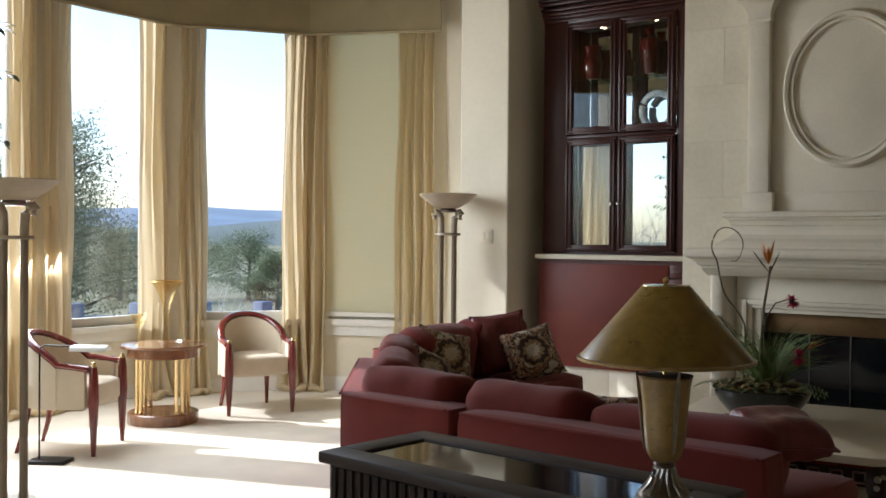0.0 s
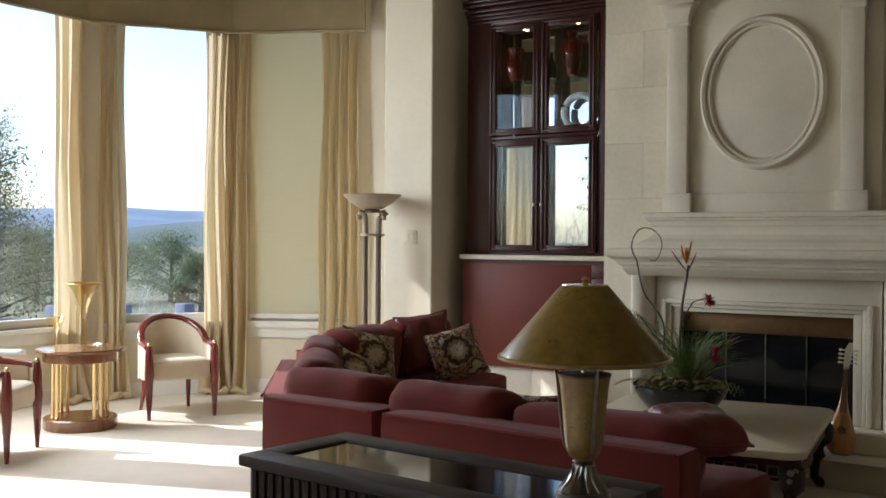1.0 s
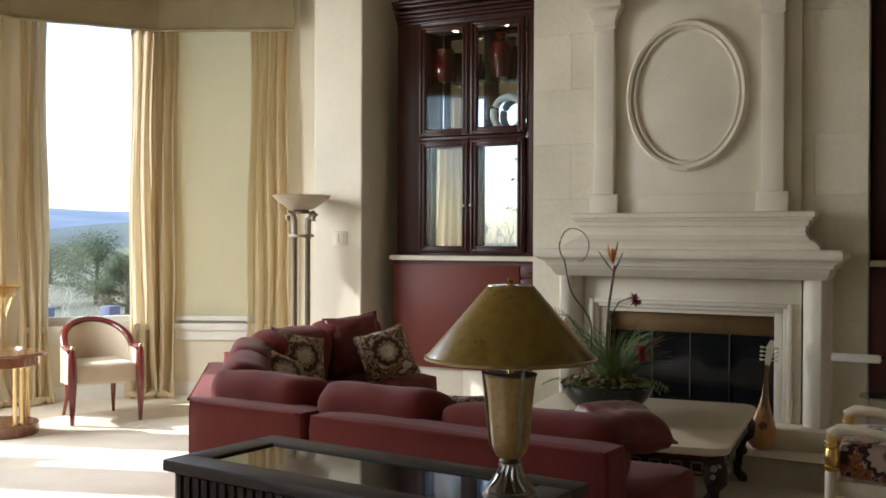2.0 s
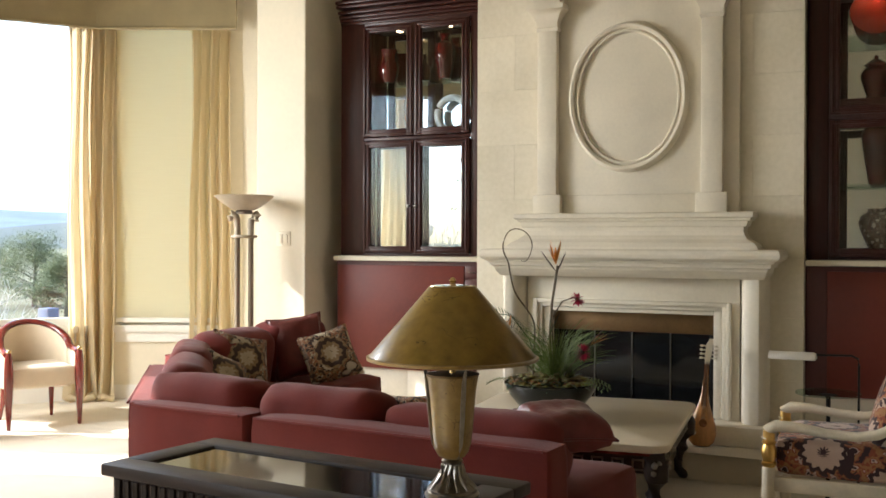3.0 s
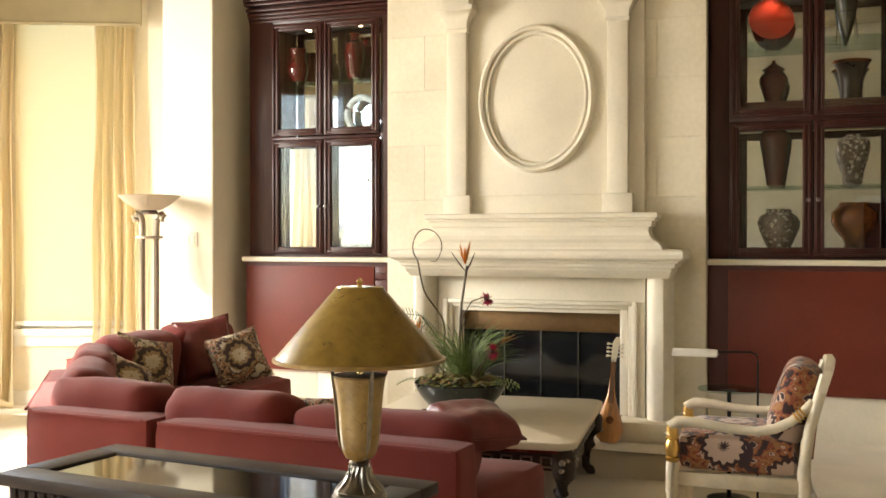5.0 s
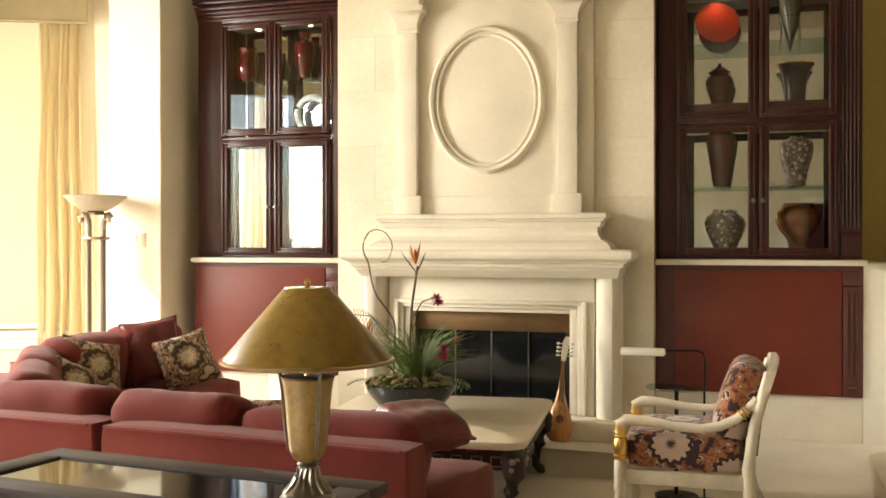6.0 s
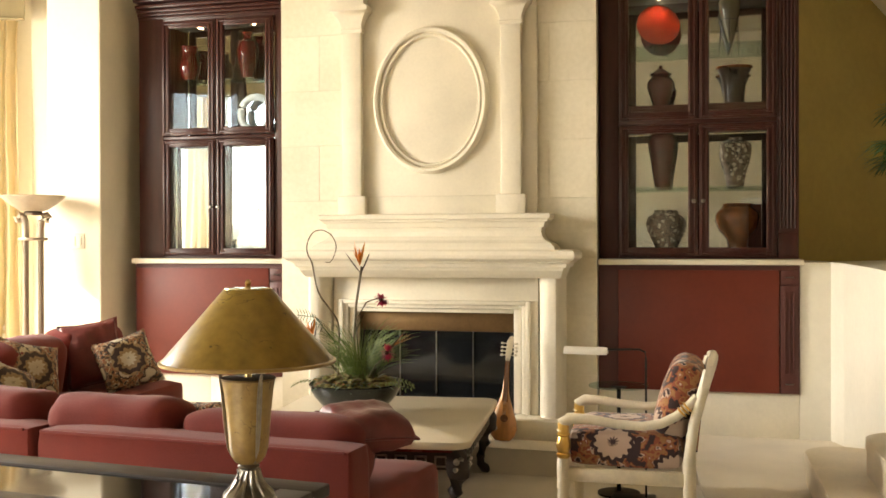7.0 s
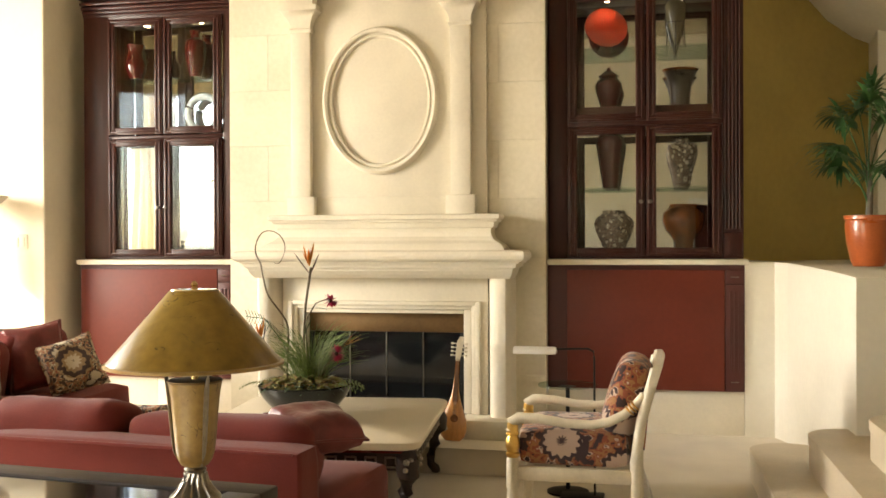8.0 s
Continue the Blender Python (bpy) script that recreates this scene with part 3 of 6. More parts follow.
for y in (-3.6, -2.2, -0.84, 0.52):
    box(-4.84, -4.76, y, y + 0.08, 0.6, 2.6, 0.005, bm=bm)
for z in (0.6, 2.52):
    box(-4.835, -4.765, -3.52, 0.52, z, z + 0.08, 0.005, bm=bm)
part("window_frame", bm, WHITE_PAINT, win)
# door added behind the camera to give the mirrors a dark band
dw = thing("door_1", (1.15, -4.6, 0.0), 0, "dark mahogany panelled door with white casing, added to darken the mirrors", "door", kind="structure")
part("door_leaf", box(-0.47, 0.47, 0.002, 0.04, 0.01, 2.10, 0.004), MAHOGANY_DULL, dw)
for z0, z1 in ((0.20, 0.95), (1.10, 1.95)):
    for x0 in (-0.38, 0.05):
        part("panel", box(x0, x0 + 0.33, 0.04, 0.055, z0, z1, 0.006), MAHOGANY_DULL, dw)
bm = box(-0.59, -0.475, 0.002, 0.06, 0.0, 2.22, 0.006)
box(0.475, 0.59, 0.002, 0.06, 0.0, 2.22, 0.006, bm=bm)
box(-0.475, 0.475, 0.002, 0.06, 2.105, 2.22, 0.006, bm=bm)
part("casing", bm, WHITE_PAINT, dw, "white painted casing")
part("door_handle", tube([(-0.41, 0.04, 1.0), (-0.41, 0.09, 1.0), (-0.30, 0.09, 1.0)], 0.010, 8), NICKEL, dw)
# ---- chimney breast in limestone blocks ----
BX0, BX1, BY = -2.91, -0.665, 6.80
breast = tagged(part("wall_chimney_breast", box(BX0 + 0.01, BX1 - 0.01, BY + 0.012, 7.5, 0.17, 5.2), JOINT), "cream limestone block chimney breast", "wall", kind="structure")

# ---- fireplace ----
XC = -1.745
fp = thing("fireplace", (XC, BY, 0.17), 0, "carved cream limestone fireplace with an oval overmantel panel", "fireplace")
FZ = 0.17


def ring_stack(prof):
    """Mouldings that return to the wall; prof: height, half width and projection."""
    return loft([[(-h, 0.02, z - FZ), (-h, -d, z - FZ), (h, -d, z - FZ), (h, 0.02, z - FZ)] for z, h, d in prof])


part("mantel_crown", ring_stack([(1.625, 0.79, 0.20), (1.618, 0.80, 0.215), (1.592, 0.80, 0.215), (1.585, 0.785, 0.20), (1.572, 0.782, 0.197), (1.568, 0.765, 0.18), (1.535, 0.755, 0.172), (1.53, 0.74, 0.16), (1.505, 0.735, 0.155), (1.475, 0.745, 0.165), (1.45, 0.765, 0.19), (1.432, 0.80, 0.225), (1.428, 0.81, 0.235), (1.40, 0.835, 0.26), (1.385, 0.84, 0.265)]), STONE, fp, smooth=False)
part("mantel_shelf", ring_stack([(1.385, 0.93, 0.34), (1.382, 0.965, 0.375), (1.372, 0.98, 0.39), (1.35, 0.986, 0.396), (1.33, 0.982, 0.392), (1.315, 0.965, 0.375), (1.31, 0.95, 0.36), (1.30, 0.948, 0.358), (1.296, 0.93, 0.34), (1.272, 0.925, 0.335), (1.268, 0.905, 0.315), (1.25, 0.90, 0.31), (1.225, 0.89, 0.285), (1.20, 0.875, 0.255)]), STONE, fp, smooth=False)
for s in (-1, 1):
    bm = bmesh.new()
    ring = [(0.715, -0.10), (0.735, -0.19), (0.76, -0.235), (0.80, -0.255), (0.845, -0.25), (0.87, -0.22), (0.88, -0.16), (0.88, 0.02), (0.715, 0.02)]
    loft([[(s * x, y, z) for x, y in ring] for z in (0.12, 1.20 - FZ)], bm=bm)
    part("jamb", bm, STONE, fp)
    part("plinth", box(min(s * 0.555, s * 0.93), max(s * 0.555, s * 0.93), -0.36, 0.02, 0.0, 0.125, 0.008), STONE, fp)
part("frieze", box(-0.715, 0.715, -0.15, 0.02, 1.045 - FZ, 1.20 - FZ, 0.004), STONE, fp)
for s in (-1, 1):
    part("side_panel", box(min(s * 0.665, s * 0.715), max(s * 0.665, s * 0.715), -0.15, 0.02, 0.126, 1.045 - FZ, 0.004), STONE, fp)
bm = bmesh.new()
for k, (h, z, d) in enumerate(((0.665, 1.045, 0.185), (0.635, 1.018, 0.165), (0.60, 0.99, 0.145))):
    g, w = (0.030, 0.027) if k < 2 else (0.05, 0.028)
    box(-h, -h + g, -d, 0.0, 0.13, z - FZ, 0.006, bm=bm)
    box(h - g, h, -d, 0.0, 0.13, z - FZ, 0.006, bm=bm)
    box(-h + g, h - g, -d, 0.0, z - FZ - w, z - FZ, 0.006, bm=bm)
part("opening_frame", bm, STONE, fp)
part("firebox_back", box(-0.56, 0.56, -0.015, 0.015, 0.0, 0.80), SOOT, fp, "sooty black firebox")
fd = part("fire_screen", box(-0.55, 0.55, -0.075, -0.055, 0.73 - 0.07, 0.79, 0.006), SCREEN_BRONZE, fp, "antique bronze fire screen frame")
bm = box(-0.55, -0.515, -0.075, -0.055, 0.0, 0.66, 0.004)
box(0.515, 0.55, -0.075, -0.055, 0.0, 0.66, 0.004, bm=bm)
box(-0.515, 0.515, -0.075, -0.055, 0.0, 0.035, 0.004, bm=bm)
part("screen_rail", bm, BLACK_METAL, fd)
for k in range(4):
    x = -0.515 + k * 0.2575
    part("glass_door", box(x + 0.004, x + 0.2535, -0.068, -0.060, 0.036, 0.659), FIRE_GLASS, fd, "smoked black glass fire door", smooth=False)
    if k:
        part("mullion", box(x - 0.004, x + 0.004, -0.076, -0.058, 0.036, 0.659), NICKEL, fd)
# overmantel
part("overmantel_panel", box(-0.69, 0.69, -0.045, 0.02, 1.625 - FZ, 3.35, 0.006), STONE, fp)
part("panel_ledge", box(-0.515, 0.425, -0.058, -0.045, 1.625 - FZ, 1.752 - FZ, 0.006), STONE, fp)
for x in (-0.595, 0.525):
    pil = part("pilaster", box(x - 0.068, x + 0.068, -0.105, -0.045, 1.755 - FZ, 2.90 - FZ, 0.006), STONE, fp)
    part("pilaster_base", box(x - 0.10, x + 0.10, -0.115, -0.044, 1.625 - FZ, 1.755 - FZ, 0.006), STONE, pil)
    cap = loft([[(x - h, -0.03, z - FZ), (x - h, -d, z - FZ), (x + h, -d, z - FZ), (x + h, -0.03, z - FZ)] for z, h, d in ((2.885, 0.075, 0.112), (2.905, 0.082, 0.122), (2.91, 0.072, 0.110), (2.95, 0.078, 0.118), (2.99, 0.10, 0.14), (3.02, 0.125, 0.165), (3.025, 0.135, 0.175), (3.06, 0.135, 0.175), (3.065, 0.10, 0.14), (3.3, 0.10, 0.14))])
    part("capital", cap, STONE, pil)
bm = bmesh.new()
OV = (-0.042, 2.407 - FZ)
prof = [(0.0, 0.0), (0.008, -0.03), (0.022, -0.042), (0.04, -0.035), (0.048, -0.012), (0.054, -0.012), (0.060, -0.022), (0.070, -0.022), (0.078, 0.0)]
rings = []
for i in range(72):
    a = 2 * math.pi * i / 72
    rings.append([bm.verts.new((OV[0] + (0.412 - o) * math.cos(a), -0.046 + d, OV[1] + (0.507 - o) * math.sin(a))) for o, d in prof])
for i in range(72):
    a, b = rings[i], rings[(i + 1) % 72]
    for k in range(len(prof) - 1):
        bm.faces.new((a[k], a[k + 1], b[k + 1], b[k]))
part("oval_moulding", bm, STONE, fp)


# ---- display cabinets ----
def cabinet(x0, x1, dl, dm, dr, right):
    label = "tall dark mahogany display cabinet with glazed doors and mirrored back"
    c = thing("display_cabinet", ((x0 + x1) / 2, 6.93, 1.322), 0, label, "cabinet", "cabinets beside the fireplace")
    X = (x0 + x1) / 2
    Z = 1.322

    def b(a0, a1, y0, y1, z0, z1, bev=0.004, bm=None):
        return box(a0 - X, a1 - X, y0, y1, z0 - Z, z1 - Z, bev, bm)

    top = 3.62
    dep = 0.345 if right else 0.17
    inner = dl
    bm = b(x0, dl, 0, 0.04, Z, top)
    b(dr, x1, 0, 0.04, Z, top, bm=bm)
    b(dl, dr, 0.0, 0.04, 3.10, top, bm=bm)
    b(dl, dr, 0.0, 0.04, Z, 1.338, bm=bm)
    b(dl, dr, 0.0, dep - 0.025, 2.21, 2.34 if right else 2.235, bm=bm)
    part("face_frame", bm, MAHOGANY, c)
    part("side_panel", b(inner - 0.012, inner, 0.04, dep + 0.015, Z, top), MAHOGANY_DULL, c)
    part("side_panel", b(dr, dr + 0.012, 0.04, dep + 0.015, Z, top), MAHOGANY_DULL, c)
    part("top_panel", b(inner, dr, 0.04, dep, 3.08, 3.10), MAHOGANY, c)
    part("bottom_panel", b(inner, dr, 0.04, dep, Z, 1.385 if right else 1.34), MAHOGANY, c)
    # the lower mirrors of the first cabinet stand close behind the doors
    for z0, z1, d, xl in (((1.34, 3.08, dep, dl),) if right else ((2.236, 3.08, dep, dl), (1.341, 2.209, 0.055, dl + 0.11))):
        part("mirror_back", box((xl - dr) / 2 + 0.001, (dr - xl) / 2 - 0.001, -0.0125, 0.0, z0 - Z, z1 - Z), MIRROR, c, "silvered mirror back", smooth=False, at=pose((xl + dr) / 2 - X, d, 0, 0, 0, 0 if right else -2.6))
    part("back_board", b(dl, dr, dep + 0.035, dep + 0.05, 1.34, 3.08, 0), MAHOGANY_DULL, c)
    for k, (z, d) in enumerate(((3.12, 0.012), (3.145, 0.025), (3.17, 0.04), (3.20, 0.06), (3.24, 0.085), (3.27, 0.10))):
        part("cornice_moulding", b(x0, x1, -d, 0, z, z + 0.0248, 0.006), MAHOGANY, c)
    for s0, s1 in ((x0, dl), (dr, x1)):
        if s1 - s0 > 0.09 and right and s0 == dr:
            for k in range(5):
                xx = s0 + (s1 - s0) * (k + 1) / 6
                part("reed", tube([(xx - X, -0.002, 1.52 - Z), (xx - X, -0.002, 3.08 - Z)], (s1 - s0) * 0.065, 8), MAHOGANY, c)
            part("pilaster_block", b(s0 + 0.006, s1 - 0.006, -0.014, 0.0, 1.345, 1.49), MAHOGANY, c)
    for i, (a0, a1) in enumerate(((dl, dm), (dm, dr))):
        for z0, z1 in ((1.342, 2.205), (2.24, 3.095)):
            fw = 0.066
            bm = b(a0 + 0.003, a0 + fw, -0.022, 0, z0, z1)
            b(a1 - fw, a1 - 0.003, -0.022, 0, z0, z1, bm=bm)
            b(a0 + fw, a1 - fw, -0.022, 0, z0, z0 + fw * 0.8, bm=bm)
            b(a0 + fw, a1 - fw, -0.022, 0, z1 - fw * 0.8, z1, bm=bm)
            d = part("door", bm, MAHOGANY, c)
            bm = bmesh.new()
            for o, out in ((0.016, 0.032), (0.046, 0.029)):
                b(a0 + o, a0 + o + 0.013, -out, -0.02, z0 + o * 0.8, z1 - o * 0.8, 0.004, bm)
                b(a1 - o - 0.013, a1 - o, -out, -0.02, z0 + o * 0.8, z1 - o * 0.8, 0.004, bm)
                b(a0 + o + 0.013, a1 - o - 0.013, -out, -0.02, z0 + o * 0.8, z0 + o * 0.8 + 0.013, 0.004, bm)
                b(a0 + o + 0.013, a1 - o - 0.013, -out, -0.02, z1 - o * 0.8 - 0.013, z1 - o * 0.8, 0.004, bm)
            part("moulding", bm, MAHOGANY, d)
            g = part("pane", b(a0 + fw, a1 - fw, -0.013, -0.008, z0 + fw * 0.8, z1 - fw * 0.8, 0), CLEAR_GLASS, d, "bevelled glass pane", smooth=False)
            g.visible_shadow = False
            if z0 < 2:
                kx = (a1 - 0.03 if i == 0 else a0 + 0.03) - X
                k = lathe([(0.0, 0), (0.010, 0.002), (0.006, 0.01), (0.014, 0.022), (0.012, 0.032), (0.0, 0.036)], 12)
                part("knob", k, NICKEL, d, at=pose(kx, -0.03, 1.70 - Z, 90))
    for z in ((1.80, 2.745) if right else (2.66,)):
        g = part("shelf", b(inner + 0.001, dr - 0.001, 0.05, dep - 0.025, z - 0.008, z, 0), SHELF_GLASS, c, "glass shelf", smooth=False)
        g.visible_shadow = False
    for a0, a1 in ((dl, dm), (dm, dr)):
        part("downlight", lathe([(0.014, 0), (0.014, -0.006), (0.0, -0.006)], 14, ((a0 + a1) / 2 - X, 0.15, 3.078 - Z)), glow("halogen bulb", (1.0, 0.66, 0.34), 5.0), c, "small lit halogen downlight")
        lamp = new("cabinet_light", bpy.data.lights.new("cabinet_light", "SPOT"))
        lamp.data.energy, lamp.data.color, lamp.data.spot_size, lamp.data.shadow_soft_size = 0.45 if right else 0.35, (1.0, 0.72, 0.45), radians(110), 0.02
        lamp.matrix_world = look(((a0 + a1) / 2, 7.08, 3.06), ((a0 + a1) / 2, 7.08, 1.4))
    # counter slab and lower cupboard are things of their own
    ct = thing("countertop", (X, 6.93, 1.283), 0, "white limestone counter slab on the red cupboard", "countertop", "counters beside the fireplace")
    part("slab", box(x0 - X - (0.01 if not right else 0.0), x1 - X + (0.025 if right else 0), -0.10, 0.57, 0, 0.036, 0.006), STONE, ct)
    lo = thing("lower_cupboard", (X, 6.93, 0.45), 0, "oxblood red lacquered cupboard below the display cabinet", "cupboard", "cupboards beside the fireplace")
    hw = (x1 - x0) / 2
    part("body", box(-hw, hw, -0.055, 0.5, 0.01, 0.83), DARK_LACQUER, lo)
    part("door_panel", box(-hw + (0.13 if right else 0.02), hw - 0.125, -0.075, -0.055, 0.012, 0.80, 0.004), RED_LACQUER, lo, "oxblood red lacquer panel")
    st = part("side_strip", box(hw - 0.12, hw - 0.005, -0.07, -0.055, 0.012, 0.70, 0.004), DARK_LACQUER, lo, "fluted dark red strip")
    for k in range(3):
        part("flute", box(hw - 0.095 + k * 0.027, hw - 0.083 + k * 0.027, -0.078, -0.07, 0.14, 0.66, 0.003), DARK_LACQUER, st)
    dr_ = part("drawer_front", box(hw - 0.12, hw - 0.005, -0.07, -0.055, 0.712, 0.80, 0.004), DARK_LACQUER, lo, "small dark red drawer")
    for z in (0.755, 0.075):
        part("handle", tube([(hw - 0.085, -0.072, z), (hw - 0.08, -0.085, z), (hw - 0.045, -0.085, z), (hw - 0.04, -0.072, z)], 0.004, 6), NICKEL, dr_ if z > 0.5 else st)
    ba = thing("stone_base", (X, 6.93, 0.17), 0, "cream limestone base under the red cupboard", "base", "bases beside the fireplace")
    for k in range(2):
        part("stone", box(-hw + k * hw + 0.0005, k * hw - 0.0005, -0.04, 0.5, 0, 0.288, 0.002), STONE, ba)


cabinet(-4.135, -2.915, -3.93, -3.483, -3.022, False)
cabinet(-0.66, 0.612, -0.53, -0.013, 0.478, True)

# ---- curved ledge, olive wall, stair ----
ledge = [(0.614, 6.88), (0.80, 6.89), (0.86, 6.72), (0.92, 6.2), (0.97, 5.7), (1.0, 5.22), (1.7, 5.30), (2.6, 5.4), (2.6, 8.6), (0.614, 8.6)]
tops = [1.30, 1.30, 1.297, 1.287, 1.273, 1.258, 1.258, 1.258, 1.30, 1.30]
setting("ledge_wall", loft([[(x, y, 0.0) for x, y in ledge], [(x, y, z) for (x, y), z in zip(ledge, tops)]]), WHITE_WALL, "ivory plaster curved ledge wall beside the stair", "wall")
arc = [(0.62, 7.42), (0.75, 7.58), (0.95, 7.82), (1.2, 8.03), (1.45, 8.16), (1.62, 8.22)]
back = [(x + 0.1, y + 0.25) for x, y in arc][::-1]
setting("wall_olive", prism(arc + back, 1.2, 5.2), OLIVE, "olive ochre painted curved wall", "wall", smooth=True)
setting("wall_return", box(1.62, 1.86, 7.9, 8.5, 1.2, 5.2, 0.01), WHITE_WALL, "ivory plaster column", "wall")
setting("wall_stairwell", prism([(1.86, 8.3), (4.2, 7.6), (4.2, 7.9), (1.86, 8.55)], 1.2, 5.2), OLIVE, "olive ochre painted wall", "wall")
low = [(0.80, 7.66, 3.75), (0.95, 7.80, 3.50), (1.1, 7.93, 3.27), (1.3, 8.07, 3.08), (1.5, 8.16, 2.96), (1.66, 8.2, 2.90), (2.4, 8.0, 2.86), (4.2, 7.6, 2.85)]
bm = bmesh.new()
A = [bm.verts.new(p) for p in low]
B = [bm.verts.new((x + 0.9, y - 2.6, z + 0.10)) for x, y, z in low]
C = [bm.verts.new((x + 0.9, y - 2.6, z + 0.4)) for x, y, z in low]
for i in range(len(low) - 1):
    bm.faces.new((A[i], A[i + 1], B[i + 1], B[i]))
    bm.faces.new((B[i], B[i + 1], C[i + 1], C[i]))
setting("stair_soffit", bm, WHITE_WALL, "ivory plaster underside of the upper stair", "ceiling", smooth=True)
stair = thing("staircase", (0.8, 5.3, 0), 0, "limestone stair with rounded step ends", "stair")


def tread(x, y, ang, length, depth, z):
    pts = [(depth / 2 * math.cos(a), depth / 2 * math.sin(a)) for a in (math.pi / 2 + math.pi * i / 12 for i in range(13))]
    pts += [(length, -depth / 2), (length, depth / 2)]
    bm = loft([[(px_ * k, py_ * k if px_ < length else py_ * k, zz) for px_, py_ in pts] for zz, k in ((0, 0.97), (z - 0.05, 0.97), (z - 0.045, 1.0), (z - 0.008, 1.0), (z, 0.985))])
    part("step", bm, STAIR_STONE, stair, at=pose(x - 0.8, y - 5.3, 0, 0, 0, ang))


tread(0.75, 5.66, -89, 2.0, 0.42, 0.33)
tread(0.985, 5.20, -89, 1.7, 0.42, 0.50)
tread(1.16, 4.64, -89, 1.3, 0.42, 0.67)


# ---- sofa: three upholstered sections ----
def sofa_section(p, q, depth, label, parts, back_h=0.69, seat_h=0.475, group="sections of the corner sofa"):
    """A section whose back runs from p to q in plan, its seat on the left-hand side."""
    p, q = Vector(p), Vector(q)
    L = (q - p).length
    s = thing("sofa_section", (p.x, p.y, 0), math.degrees(math.atan2(q.y - p.y, q.x - p.x)), label, "sofa", group)
    part("back_frame", soft_box(0.004, L - 0.004, 0, 0.2, 0.02, back_h, 0.03, 0.006, seed=int(L * 99), cuts=9), WINE_FABRIC, s)
    part("welt", tube([(0.03, 0.004, back_h - 0.012), (L - 0.03, 0.004, back_h - 0.012)], 0.007, 6), WINE_FABRIC, s, "corded seam along the back")
    part("seat_base", soft_box(0.004, L - 0.004, 0.2, depth - 0.03, 0.02, 0.30, 0.03, 0.006, seed=int(L * 77)), WINE_FABRIC, s)
    n = parts
    for i in range(n):
        a, b = L * i / n, L * (i + 1) / n
        part("seat_cushion", soft_box(a + 0.006, b - 0.006, 0.19, depth, 0.30, seat_h, 0.055, 0.014, seed=i + int(L * 55)), WINE_FABRIC, s)
    return s


def back_cushion(section, x0, x1, y, z, h, fat, seed):
    """An overstuffed back cushion lying against the top of the back, with pinched pleated ends."""
    n, m = 30, 28
    rnd = random.Random(seed)
    off = Vector((rnd.random() * 40, rnd.random() * 40, 0))
    rings = []
    for i in range(n + 1):
        u = 0.5 - 0.5 * math.cos(math.pi * i / n)
        t = abs(2 * u - 1)
        e = max(0.0, 1 - t ** 8) ** 0.40
        d = (x1 - x0) * min(u, 1 - u)
        ring = []
        for k in range(m):
            a = 2 * math.pi * k / m
            c, sn = math.cos(a), math.sin(a)
            pleat = 1 + 0.05 * math.exp(-d / 0.07) * math.sin(5 * a + seed) + 0.05 * noise.noise(Vector((u * 4, c * 1.2, sn * 1.2)) + off) + 0.018 * noise.noise(Vector((u * 14, c * 4, sn * 4)) + off)
            yy = math.copysign(abs(c) ** 0.7, c) * fat / 2 * (0.06 + 0.94 * e) * pleat
            zz = math.copysign(abs(sn) ** 0.6, sn) * h / 2 * (0.52 + 0.48 * e) * pleat
            ring.append((x0 + (x1 - x0) * u, yy, h / 2 + zz))
        rings.append(ring)
    part("back_cushion", loft(rings), WINE_FABRIC, section, at=pose(0, y, z, -8))


SL = "dusty burgundy upholstered sofa section with loose overstuffed back cushions"
A1 = sofa_section((-3.30, 3.64), (-2.605, 3.588), 0.95, SL, 1)
A2 = sofa_section((-2.575, 3.58), (-1.175, 3.46), 0.95, SL, 2)
B1 = sofa_section((-4.22, 4.84), (-3.31, 3.65), 0.95, "dusty burgundy upholstered corner section of the sofa", 1)
C1 = sofa_section((-4.18, 6.14), (-4.18, 4.90), 0.88, SL, 2, 0.74, 0.53)
back_cushion(A1, -0.04, 0.57, 0.25, 0.50, 0.305, 0.30, 3)
back_cushion(A2, -0.10, 0.52, 0.27, 0.50, 0.295, 0.32, 5)
back_cushion(A2, 0.55, 1.35, 0.27, 0.49, 0.275, 0.30, 8)
back_cushion(B1, 0.06, 0.72, 0.22, 0.48, 0.37, 0.25, 9)
back_cushion(B1, 0.70, 1.42, 0.22, 0.48, 0.36, 0.26, 12)
back_cushion(C1, 0.0, 0.62, 0.26, 0.46, 0.44, 0.32, 15)
back_cushion(C1, 0.63, 1.25, 0.26, 0.46, 0.42, 0.32, 18)
part("arm", soft_box(1.29, 1.40, 0.2, 0.98, 0.02, 0.46, 0.05, 0.01, seed=4), WINE_FABRIC, A2)


def throw_pillow(loc, rot, w, h, material, seed, label, fat=0.15):
    t = thing("throw_pillow", loc, 0, label, "pillow", "pillows on the sofa")
    t.matrix_basis = pose(*loc, *rot)
    part("cover", cushion(w, h, fat, 0.45, 0.10, 0.024, seed, 18), material, t)
    bm = bmesh.new()
    pts = []
    for k in range(33):
        a = k / 32 * 4
        side, u = int(a) % 4, (a % 1) * 2 - 1
        e = 1 - 0.10 * (1 - u * u)
        x, y = ((u, -e), (e, u), (-u, e), (-e, -u))[side]
        pts.append((x * w / 2, y * h / 2, fat / 2))
    part("piping", tube(pts, 0.006, 6), material, t, "corded edge")
    return t


